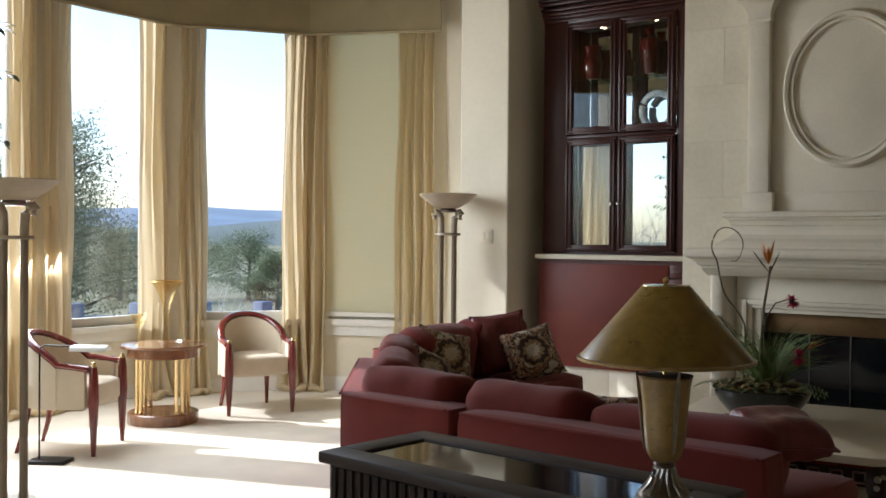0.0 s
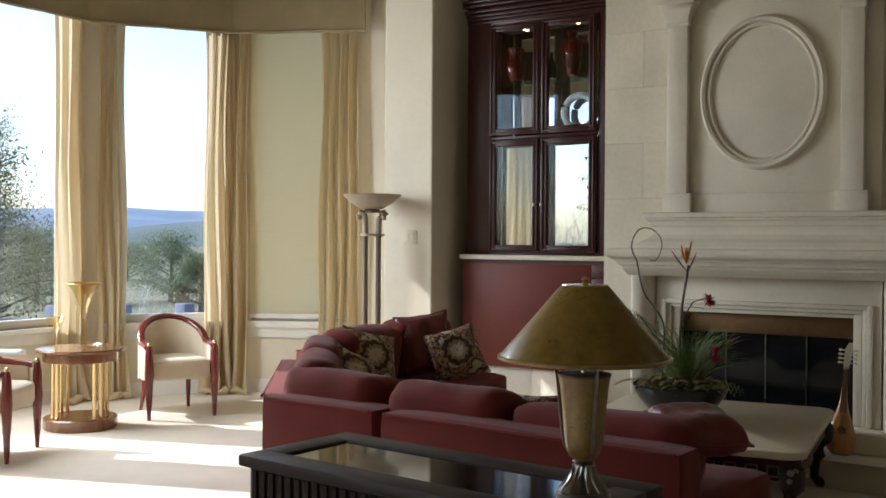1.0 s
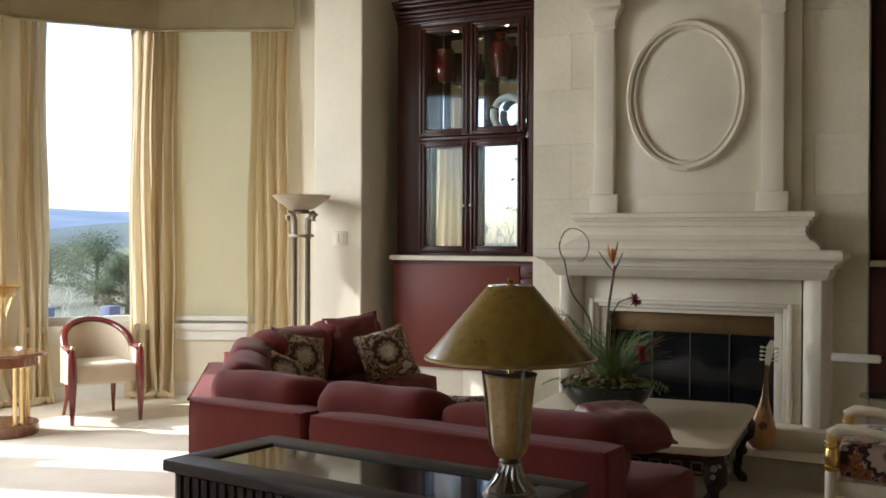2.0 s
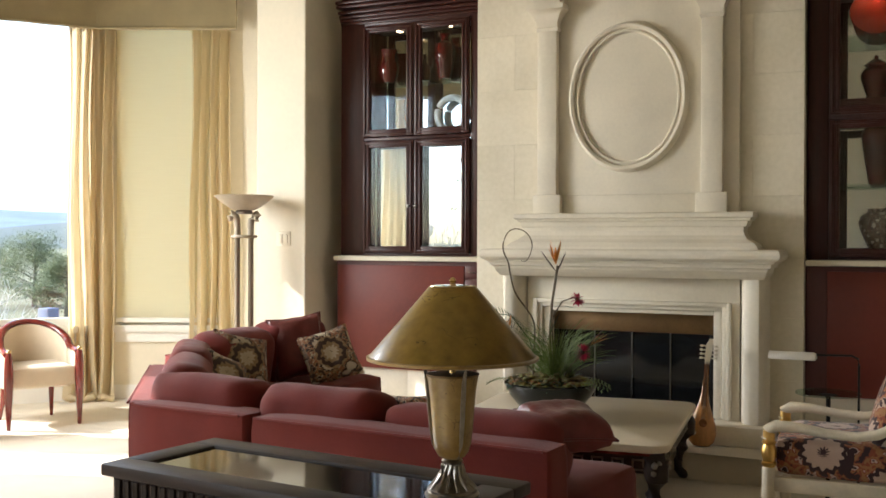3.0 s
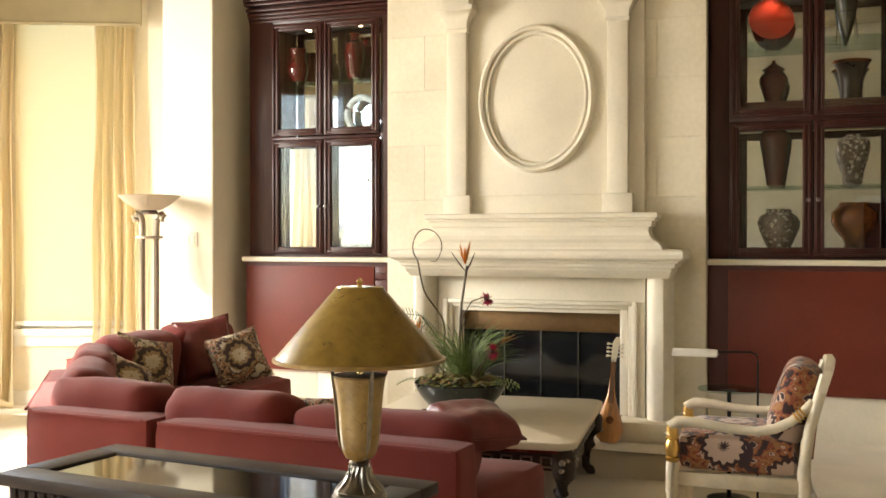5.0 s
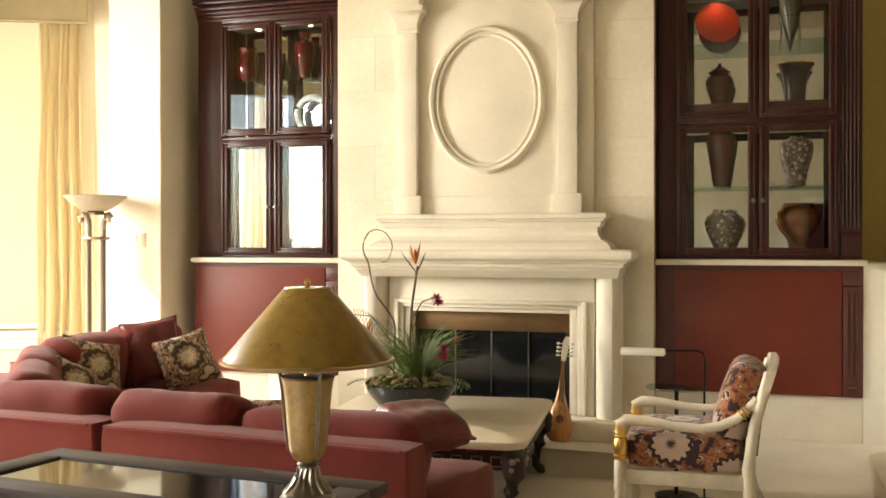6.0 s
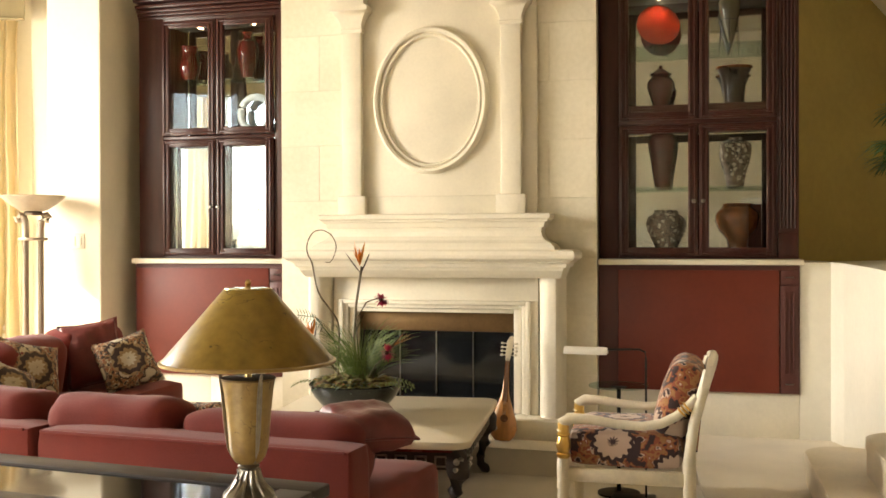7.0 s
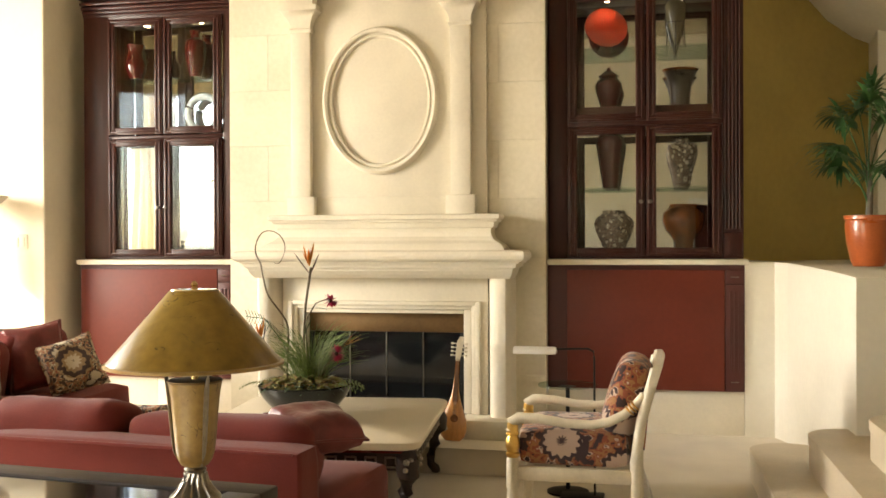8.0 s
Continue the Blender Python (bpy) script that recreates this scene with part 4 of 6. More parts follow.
FLP = "floral tapestry throw pillow with a round medallion on the sofa"
WP = "burgundy silk throw pillow on the sofa"
throw_pillow((-3.70, 4.78, 0.60), (52, 26, 60), 0.34, 0.30, FLORAL_SMALL, 1, FLP)
throw_pillow((-3.80, 5.12, 0.66), (64, 14, 64), 0.37, 0.37, FLORAL_SMALL, 2, FLP)
throw_pillow((-3.74, 5.72, 0.715), (72, -8, 40), 0.36, 0.42, WINE_SILK, 3, WP)
throw_pillow((-3.53, 5.76, 0.65), (62, -14, 50), 0.36, 0.36, FLORAL_SMALL, 4, FLP)
throw_pillow((-1.27, 3.88, 0.635), (14, 2, 42), 0.32, 0.31, WINE_SILK, 5, WP, 0.15)
throw_pillow((-2.08, 4.02, 0.56), (62, 0, 0), 0.34, 0.36, FLORAL_SMALL, 6, FLP)


# ---- console table behind the sofa ----
ct = thing("console_table", (-1.70, 2.70, 0), -6, "espresso wood console table with reeded apron and glass top", "table")
hx, hy, TZ = 0.645, 0.26, 0.715
bm = bmesh.new()
iw = 0.11
box(-hx, hx, -hy, -hy + iw, TZ - 0.04, TZ, 0.008, bm)
box(-hx, hx, hy - iw, hy, TZ - 0.04, TZ, 0.008, bm)
box(-hx, -hx + iw, -hy + iw, hy - iw, TZ - 0.04, TZ, 0.006, bm)
box(hx - iw, hx, -hy + iw, hy - iw, TZ - 0.04, TZ, 0.006, bm)
part("top_frame", bm, EBONY, ct)
for x0, x1 in ((-hx + iw, hx - iw),):
    part("glass_inset", box(x0 + 0.002, x1 - 0.002, -hy + iw + 0.002, hy - iw - 0.002, TZ - 0.02, TZ - 0.008), TABLE_GLASS, ct, "smoked glass inset", smooth=False)
part("apron", box(-hx + 0.03, hx - 0.03, -hy + 0.03, hy - 0.03, TZ - 0.17, TZ - 0.04), EBONY, ct)
for k in range(30):
    x = -hx + 0.055 + k * (2 * hx - 0.11) / 29
    part("reed", tube([(x, -hy + 0.028, TZ - 0.165), (x, -hy + 0.028, TZ - 0.05)], 0.014, 6), EBONY, ct)
for k in range(10):
    y = -hy + 0.055 + k * (2 * hy - 0.11) / 9
    for sx in (-1, 1):
        part("reed", tube([(sx * (hx - 0.028), y, TZ - 0.165), (sx * (hx - 0.028), y, TZ - 0.05)], 0.014, 6), EBONY, ct)
part("lower_moulding", box(-hx + 0.012, hx - 0.012, -hy + 0.012, hy - 0.012, TZ - 0.185, TZ - 0.168, 0.006), EBONY, ct)
for sx in (-1, 1):
    for sy in (-1, 1):
        part("leg", lathe([(0.0, 0), (0.035, 0.0), (0.045, 0.03), (0.03, 0.06), (0.026, 0.10), (0.040, 0.30), (0.050, 0.42), (0.030, 0.455), (0.056, 0.48), (0.060, 0.50), (0.05, 0.53), (0.0, 0.53)], 20, (sx * (hx - 0.09), sy * (hy - 0.09), 0)), EBONY, ct)
part("low_shelf", box(-hx + 0.06, hx - 0.06, -hy + 0.06, hy - 0.06, 0.14, 0.17, 0.006), EBONY, ct)

# ---- table lamp ----
tl = thing("table_lamp", (-1.168, 2.62, TZ), 0, "ochre parchment lamp with flared vase body on pewter foot", "lamp")
part("foot", lathe([(0.0, 0), (0.076, 0.0), (0.078, 0.010), (0.070, 0.016), (0.071, 0.024), (0.060, 0.034), (0.044, 0.046), (0.031, 0.066), (0.025, 0.088), (0.025, 0.096), (0.031, 0.102), (0.025, 0.108), (0.0, 0.108)], 36), PEWTER, tl, "fluted antique pewter foot")
for k in range(14):
    a = 2 * math.pi * k / 14
    part("flute", tube([(0.066 * math.cos(a), 0.066 * math.sin(a), 0.026), (0.045 * math.cos(a), 0.045 * math.sin(a), 0.048), (0.034 * math.cos(a), 0.034 * math.sin(a), 0.066), (0.027 * math.cos(a), 0.027 * math.sin(a), 0.092)], 0.0055, 6), PEWTER, tl)
part("body", lathe([(0.0, 0.108), (0.024, 0.108), (0.036, 0.114), (0.046, 0.128), (0.053, 0.150), (0.057, 0.185), (0.062, 0.25), (0.068, 0.31), (0.074, 0.345), (0.070, 0.345), (0.063, 0.30), (0.0, 0.29)], 32), LAMP_BODY, tl, "mottled ochre tapering vase")
part("body_rim", lathe([(0.0725, 0.340), (0.0755, 0.343), (0.0755, 0.347), (0.070, 0.348)], 32), SCREEN_BRONZE, tl)
for k in range(3):
    a = radians(-38 + 120 * k)
    pts = [((r) * math.cos(a), (r) * math.sin(a), z) for r, z in ((0.036, 0.114), (0.053, 0.15), (0.059, 0.20), (0.065, 0.27), (0.071, 0.325), (0.076, 0.352), (0.080, 0.366))]
    part("leaf_strap", tube(pts, [0.005, 0.010, 0.013, 0.014, 0.013, 0.010, 0.004], 8, flat=0.35), PEWTER, tl)
part("stem", lathe([(0.0, 0.34), (0.010, 0.34), (0.010, 0.40), (0.006, 0.405), (0.006, 0.60), (0.0, 0.60)], 12), BRASS, tl)
bm = lathe([(0.240, 0.388), (0.236, 0.396), (0.150, 0.494), (0.066, 0.592), (0.063, 0.589), (0.147, 0.491), (0.232, 0.394), (0.237, 0.386)], 56)
sh = part("shade", bm, SHADE, tl, "conical ochre parchment shade")
part("shade_rim", lathe([(0.239, 0.386), (0.2425, 0.388), (0.2425, 0.395), (0.238, 0.397)], 56), LAMP_BODY, sh)
part("finial", lathe([(0.0, 0.587), (0.066, 0.589), (0.064, 0.595), (0.010, 0.596), (0.006, 0.601), (0.010, 0.608), (0.005, 0.616), (0.0, 0.618)], 20), BRASS, tl)

# ---- stone-topped coffee table ----
cf = thing("coffee_table", (-1.76, 5.50, 0), 6, "cream stone coffee table on carved dark cabriole legs", "table")
cx, cy, CZ = 0.62, 0.72, 0.46


def rounded(hx_, hy_, r, n=6):
    out = []
    for sx, sy, a0 in ((1, 1, 0), (-1, 1, 90), (-1, -1, 180), (1, -1, 270)):
        for i in range(n + 1):
            a = radians(a0 + 90 * i / n)
            out.append((sx * (hx_ - r) + r * math.cos(a), sy * (hy_ - r) + r * math.sin(a)))
    return out


part("top", loft([[(x, y, z) for x, y in rounded(cx - i, cy - i, 0.09)] for z, i in ((CZ - 0.045, 0.02), (CZ - 0.04, 0.006), (CZ - 0.022, 0.0), (CZ - 0.006, 0.003), (CZ, 0.012))]), TABLE_STONE, cf, "honed cream stone slab with rounded corners")
part("edge_band", loft([[(x, y, z) for x, y in rounded(cx - 0.03, cy - 0.03, 0.07)] for z in (CZ - 0.06, CZ - 0.046)]), CHERRY, cf, "dark red wood edge")
part("apron", loft([[(x, y, z) for x, y in rounded(cx - 0.05, cy - 0.05, 0.05)] for z in (CZ - 0.15, CZ - 0.06)]), EBONY, cf, "carved dark wood apron")
for k in range(11):
    y = -cy + 0.20 + k * 0.10
    bm = box(cx - 0.052, cx - 0.040, y, y + 0.07, CZ - 0.135, CZ - 0.128)
    box(cx - 0.052, cx - 0.040, y, y + 0.008, CZ - 0.128, CZ - 0.08, bm=bm)
    box(cx - 0.052, cx - 0.040, y + 0.008, y + 0.06, CZ - 0.088, CZ - 0.08, bm=bm)
    box(cx - 0.052, cx - 0.040, y + 0.052, y + 0.06, CZ - 0.118, CZ - 0.088, bm=bm)
    box(cx - 0.052, cx - 0.040, y + 0.024, y + 0.052, CZ - 0.118, CZ - 0.11, bm=bm)
    part("fret_carving", bm, PEWTER, cf, smooth=False)
for k in range(10):
    x = -cx + 0.16 + k * 0.10
    bm = box(x, x + 0.07, -cy + 0.040, -cy + 0.052, CZ - 0.135, CZ - 0.128)
    box(x, x + 0.008, -cy + 0.040, -cy + 0.052, CZ - 0.128, CZ - 0.08, bm=bm)
    box(x + 0.008, x + 0.06, -cy + 0.040, -cy + 0.052, CZ - 0.088, CZ - 0.08, bm=bm)
    box(x + 0.052, x + 0.06, -cy + 0.040, -cy + 0.052, CZ - 0.118, CZ - 0.088, bm=bm)
    part("fret_carving", bm, PEWTER, cf, smooth=False)
for sx in (-1, 1):
    for sy in (-1, 1):
        bx, by = sx * (cx - 0.10), sy * (cy - 0.10)
        o = Vector((sx, sy, 0)).normalized()
        pts = [Vector((bx, by, z)) + o * d for d, z in ((0.02, CZ - 0.07), (0.045, CZ - 0.12), (0.05, CZ - 0.18), (0.025, 0.20), (-0.005, 0.12), (-0.005, 0.07), (0.03, 0.035), (0.06, 0.016))]
        lg = part("leg", tube(pts, [0.06, 0.065, 0.055, 0.040, 0.028, 0.025, 0.030, 0.016], 12), EBONY, cf, "carved cabriole leg")
        bm = bmesh.new()
        rnd = random.Random(sx * 3 + sy)
        for k in range(12):
            c = Vector((bx, by, CZ - 0.13)) + o * 0.085 + Vector((-o.y, o.x, 0)) * rnd.uniform(-0.045, 0.045) + Vector((0, 0, rnd.uniform(-0.055, 0.045)))
            bmesh.ops.create_icosphere(bm, subdivisions=1, radius=rnd.uniform(0.013, 0.022), matrix=Matrix.Translation(c))
        tagged(part("acanthus_carving", bm, PEWTER, lg, "silvered leaf carving"), kind="stuff")

# ---- planted bowl ----
pb = thing("flower_bowl", (-1.86, 5.42, CZ), 0, "black glazed bowl planted with grasses, moss and tropical flowers", "plant")
part("bowl", lathe([(0.0, 0), (0.11, 0.0), (0.12, 0.012), (0.175, 0.055), (0.230, 0.12), (0.256, 0.170), (0.260, 0.185), (0.254, 0.192), (0.242, 0.175), (0.21, 0.14), (0.0, 0.13)], 40), BOWL, pb)
bm = bmesh.new()
rnd = random.Random(2)
for k in range(380):
    a, r = rnd.uniform(0, 6.28), 0.234 * math.sqrt(rnd.random())
    bmesh.ops.create_icosphere(bm, subdivisions=1, radius=rnd.uniform(0.007, 0.022), matrix=Matrix.Translation((r * math.cos(a), r * math.sin(a), 0.175 + 0.07 * (1 - r / 0.24) + rnd.uniform(-0.01, 0.02))) @ Matrix.Diagonal((1, 1, 0.7, 1)))
tagged(part("moss", bm, MOSS, pb, "brown green moss and bark"), kind="stuff")


def blade(bm, p0, p1, p2, w, n=6):
    pts = bez(p0, p1, p2, n)
    d = (pts[-1] - pts[0])
    s = Vector((-d.y, d.x, 0.3)).normalized()
    prev = None
    for i, p in enumerate(pts):
        k = w * (1 - (i / n) ** 2) + 0.0006
        cur = (bm.verts.new(p - s * k), bm.verts.new(p + s * k))
        if prev:
            bm.faces.new((prev[0], prev[1], cur[1], cur[0]))
        prev = cur


bm = bmesh.new()
for k in range(560):
    a = rnd.uniform(0, 6.28)
    r0 = rnd.uniform(0, 0.09)
    x, y = 0.03 + r0 * math.cos(a), r0 * math.sin(a)
    h, sp = rnd.uniform(0.14, 0.38), rnd.uniform(0.03, 0.17)
    b = a + rnd.uniform(-0.6, 0.6)
    blade(bm, (x, y, 0.19), (x + 0.4 * sp * math.cos(b), y + 0.4 * sp * math.sin(b), 0.19 + h * 0.8), (x + sp * 1.6 * math.cos(b), y + sp * 1.6 * math.sin(b), 0.19 + h * rnd.uniform(0.7, 1.0)), 0.0016)
tagged(part("grass", bm, GRASS_LEAF, pb, "tuft of fine green grass blades"), kind="stuff")


def leaf(bm, base, way, length, width, droop=0.2, n=5):
    base, way = Vector(base), Vector(way).normalized()
    s = way.cross(Vector((0, 0, 1)))
    s = s.normalized() if s.length > 0.05 else Vector((1, 0, 0))
    prev = None
    for i in range(n + 1):
        t = i / n
        p = base + way * length * t + Vector((0, 0, -droop * length * t * t))
        k = width * math.sin(math.pi * min(1, 0.08 + t * 0.92)) * 0.5 + 0.0004
        cur = (bm.verts.new(p - s * k + Vector((0, 0, 0.12 * k))), bm.verts.new(p), bm.verts.new(p + s * k + Vector((0, 0, 0.12 * k))))
        if prev:
            for j in (0, 1):
                bm.faces.new((prev[j], prev[j + 1], cur[j + 1], cur[j]))
        prev = cur


bm = bmesh.new()
for k in range(120):
    a = rnd.uniform(0, 6.28)
    r0 = rnd.uniform(0.1, 0.21)
    p = (r0 * math.cos(a), r0 * math.sin(a), 0.19)
    leaf(bm, p, (math.cos(a), math.sin(a), rnd.uniform(0.1, 1.0)), rnd.uniform(0.05, 0.13), 0.022, 0.4)
tagged(part("foliage", bm, LEAF, pb, "small green leaves spilling over the rim"), kind="stuff")
curl = [(-0.10, -0.02, 0.19), (-0.09, -0.02, 0.38), (-0.085, -0.02, 0.52), (-0.14, -0.02, 0.60), (-0.21, -0.02, 0.68), (-0.235, -0.02, 0.78), (-0.25, -0.02, 0.87), (-0.275, -0.02, 0.90), (-0.285, -0.02, 0.96), (-0.25, -0.02, 1.035), (-0.19, -0.02, 1.05), (-0.13, -0.02, 1.02), (-0.10, -0.02, 0.96), (-0.115, -0.02, 0.90), (-0.14, -0.02, 0.86), (-0.17, -0.02, 0.865)]
for _ in range(2):
    fine = [curl[0]]
    for a, b in zip(curl, curl[1:]):
        fine += [tuple(0.75 * p + 0.25 * q for p, q in zip(a, b)), tuple(0.25 * p + 0.75 * q for p, q in zip(a, b))]
    curl = fine + [curl[-1]]
part("curly_stem", tube(curl, [0.006 - 0.004 * i / len(curl) for i in range(len(curl))], 6), STEM, pb, "curling bare willow stem")
st1 = part("stem", tube([(0.0, 0, 0.19), (-0.005, 0, 0.45), (0.005, 0, 0.62), (0.03, 0, 0.78), (0.04, 0, 0.84)], 0.007, 6), STEM, pb)
st2 = part("stem", tube([(0.02, 0.02, 0.19), (0.0, 0.02, 0.5), (0.01, 0.02, 0.56), (0.06, 0.02, 0.64), (0.13, 0.02, 0.665), (0.16, 0.02, 0.66)], 0.004, 6), STEM, pb)
st3 = part("stem", tube([(-0.05, 0, 0.19), (-0.16, 0, 0.30), (-0.25, 0, 0.42)], 0.006, 6), STEM, pb)
st4 = part("stem", tube([(0.08, 0, 0.19), (0.16, 0, 0.34), (0.25, 0, 0.44)], 0.005, 6), STEM, pb)
st5 = part("stem", tube([(0.07, -0.05, 0.19), (0.14, -0.06, 0.30), (0.205, -0.06, 0.36)], 0.004, 6), STEM, pb)


def bird_flower(parent, base, lefts, rights, size):
    """Bird-of-paradise head: two boat-shaped bracts from base and a fan of thin pointed petals."""
    base = Vector(base)
    bm = bmesh.new()
    for w, ln in (lefts, rights):
        leaf(bm, base, w, ln, ln * 0.20, -0.10)
        leaf(bm, base + Vector((0, -0.004, 0.003)), w, ln * 0.92, ln * 0.12, -0.12)
    part("bract", bm, BRACT, parent, "dark green bract edged with red")
    bm = bmesh.new()
    mid = (Vector(lefts[0]).normalized() + Vector(rights[0]).normalized()).normalized()
    for k in range(6):
        w = mid + Vector((0.16 * (k - 2.5), 0.12 * math.sin(k * 2.3), 0.05 * math.cos(k)))
        leaf(bm, base + mid * size * 0.32, w, size * (0.62 + 0.14 * (k % 3)), size * 0.13, -0.04)
    part("petals", bm, ORANGE, parent, "pointed orange petals")


bird_flower(st1, (0.035, 0, 0.80), ((-0.66, 0, 0.75), 0.145), ((0.45, 0, 0.9), 0.12), 0.15)
bird_flower(st3, (-0.25, 0, 0.40), ((-0.55, 0, 0.85), 0.15), ((0.2, 0, 1.0), 0.11), 0.13)
bird_flower(st4, (0.19, 0, 0.38), ((0.75, 0, 0.65), 0.16), ((0.95, 0, 0.35), 0.12), 0.14)
for parent, c, r, tilt in ((st2, Vector((0.150, 0.02, 0.655)), 0.052, 0.9), (st5, Vector((0.21, -0.06, 0.37)), 0.056, -0.5)):
    bm = bmesh.new()
    for ring_, (rr, nn) in enumerate(((r, 18), (r * 0.75, 14))):
        for k in range(nn):
            a = 2 * math.pi * (k + 0.5 * ring_) / nn
            leaf(bm, c + Vector((0, -0.004 * ring_, 0)), (math.cos(a), -0.35, math.sin(a) * (0.45 if tilt > 0 else 1.0) - math.cos(a) * 0.35 * tilt), rr, 0.017, 0.0, 4)
    gp = part("gerbera_petals", bm, MAGENTA, parent, "magenta daisy petals")
    part("flower_eye", lathe([(0.0, 0.0), (0.012, 0.001), (0.010, 0.006), (0.0, 0.008)], 10), OXBLOOD_GLAZE, gp, "dark flower centre", at=Matrix.Translation(c + Vector((0, -0.016, 0))) @ Matrix.Rotation(radians(90), 4, "X"))
bm = bmesh.new()
leaf(bm, (0.0, 0.0, 0.60), (0.9, -0.1, 0.35), 0.16, 0.022, 0.35, 8)
leaf(bm, (-0.02, 0.0, 0.42), (0.45, -0.1, 1.0), 0.20, 0.012, 0.1, 8)
part("strap_leaf", bm, LEAF, pb, "dark arching strap leaf")
bm = bmesh.new()
for k in range(70):
    a, r0 = rnd.uniform(0, 6.28), rnd.uniform(0.05, 0.2)
    leaf(bm, (r0 * math.cos(a), r0 * math.sin(a), 0.20), (math.cos(a), math.sin(a), rnd.uniform(0.3, 1.3)), rnd.uniform(0.04, 0.09), 0.02, 0.5)
tagged(part("dry_leaves", bm, DRY_LEAF, pb, "rust and brown dry leaves"), kind="stuff")
bm = bmesh.new()
for k in range(9):
    a = 2.6 + rnd.uniform(-0.5, 0.9) if k % 2 else rnd.uniform(-0.6, 0.5)
    c = Vector((0.20 * math.cos(a), 0.20 * math.sin(a) - 0.05, 0.20))
    for q in range(7):
        c = c + Vector((math.cos(a) * 0.020, math.sin(a) * 0.010, 0.006 - 0.003 * q))
        for sg in (-1, 1):
            leaf(bm, c, (math.cos(a) * 0.5 - sg * 0.5 * math.sin(a), math.sin(a) * 0.5 + sg * 0.5 * math.cos(a), 0.5 * sg), 0.020, 0.009, 0.2, 3)
tagged(part("trailing_foliage", bm, GRASS_LEAF, pb, "light green sprigs trailing over the rim"), kind="stuff")
bm = tube([(-0.06, 0.03, 0.2), (-0.14, 0.03, 0.42), (-0.25, 0.03, 0.55), (-0.36, 0.03, 0.56)], 0.003, 5)
for k in range(12):
    x = -0.15 - k * 0.018
    for sg in (-1, 1):
        leaf(bm, (x, 0.03, 0.45 + 0.11 * math.sin(min(1.5, k * 0.16))), (-0.5, 0.1, sg), 0.045, 0.008, 0.0, 3)
part("fern", bm, LEAF, pb, "dark fern frond")

# ---- ivory armchair ----
ac = thing("armchair", (-0.29, 5.0, 0), 0, "antiqued ivory open armchair with floral tapestry cushions and gilt collars", "armchair")
for sy in (-1, 1):
    y = sy * 0.29
    part("front_leg", lathe([(0.0, 0), (0.016, 0), (0.020, 0.02), (0.024, 0.16), (0.030, 0.26), (0.024, 0.29), (0.032, 0.305), (0.030, 0.33), (0.030, 0.43), (0.026, 0.44)], 16, (-0.30, y, 0)), IVORY_PAINT, ac)
    part("arm_post", lathe([(0.026, 0.44), (0.033, 0.45), (0.033, 0.46), (0.026, 0.465), (0.034, 0.49), (0.034, 0.515), (0.026, 0.54), (0.033, 0.548), (0.026, 0.556), (0.026, 0.60), (0.0, 0.60)], 16, (-0.30, y, 0)), GOLD, ac, "gilded turned collar")
    arm = [(-0.31, y, 0.565), (-0.305, y, 0.60), (-0.27, y, 0.622), (-0.18, y, 0.622), (-0.06, y, 0.605), (0.06, y, 0.60), (0.14, y, 0.615), (0.21, y, 0.652), (0.262, y, 0.70), (0.298, y, 0.745)]
    am = part("arm", tube(arm, [0.026, 0.028, 0.027, 0.023, 0.021, 0.021, 0.022, 0.021, 0.020, 0.018], 12), IVORY_PAINT, ac)
    for k in range(3):
        part("gilt_band", lathe([(0.026, 0), (0.031, 0.004), (0.026, 0.008)], 14), GOLD, am, at=pose(0.230 + k * 0.012, y, 0.668 + k * 0.012, 0, 46, 0))
    part("back_post", tube([(0.275, y, 0.0), (0.262, y, 0.22), (0.260, y, 0.44), (0.285, y, 0.62), (0.322, y, 0.76), (0.350, y, 0.86)], [0.020, 0.024, 0.026, 0.025, 0.025, 0.026], 10), IVORY_PAINT, ac)
part("crest_rail", loft([[(0.318 + b, y, 0.79 + b), (0.350 + b, y, 0.785 + b), (0.378 + b, y, 0.868 + 2 * b), (0.368 + b, y, 0.886 + 2 * b), (0.340 + b, y, 0.884 + 2 * b)] for y, b in ((-0.318, 0.0), (-0.2, 0.008), (-0.1, 0.012), (0.0, 0.014), (0.1, 0.012), (0.2, 0.008), (0.318, 0.0))]), IVORY_PAINT, ac)
part("back_rail", box(0.255, 0.285, -0.27, 0.27, 0.46, 0.50, 0.01), IVORY_PAINT, ac)
part("back_panel", loft([[(0.275, -0.27, 0.49), (0.30, -0.27, 0.49), (0.30, 0.27, 0.49), (0.275, 0.27, 0.49)], [(0.315, -0.27, 0.825), (0.335, -0.27, 0.825), (0.335, 0.27, 0.825), (0.315, 0.27, 0.825)]]), FLORAL, ac)
bm = box(-0.31, 0.27, -0.305, -0.265, 0.335, 0.40, 0.008)
box(-0.31, 0.27, 0.265, 0.305, 0.335, 0.40, 0.008, bm=bm)
box(-0.32, -0.28, -0.265, 0.265, 0.335, 0.40, 0.008, bm=bm)
box(0.235, 0.27, -0.265, 0.265, 0.335, 0.40, 0.008, bm=bm)
part("seat_rail", bm, IVORY_PAINT, ac)
part("seat_cushion", soft_box(-0.29, 0.24, -0.295, 0.295, 0.395, 0.575, 0.05, 0.012, seed=3), FLORAL, ac, "floral tapestry seat cushion")
part("back_cushion", soft_box(-0.085, 0.085, -0.27, 0.27, 0, 0.36, 0.075, 0.02, seed=7, cuts=9), FLORAL, ac, "plump floral tapestry back cushion", at=pose(0.165, 0, 0.535, 0, 17, 0))


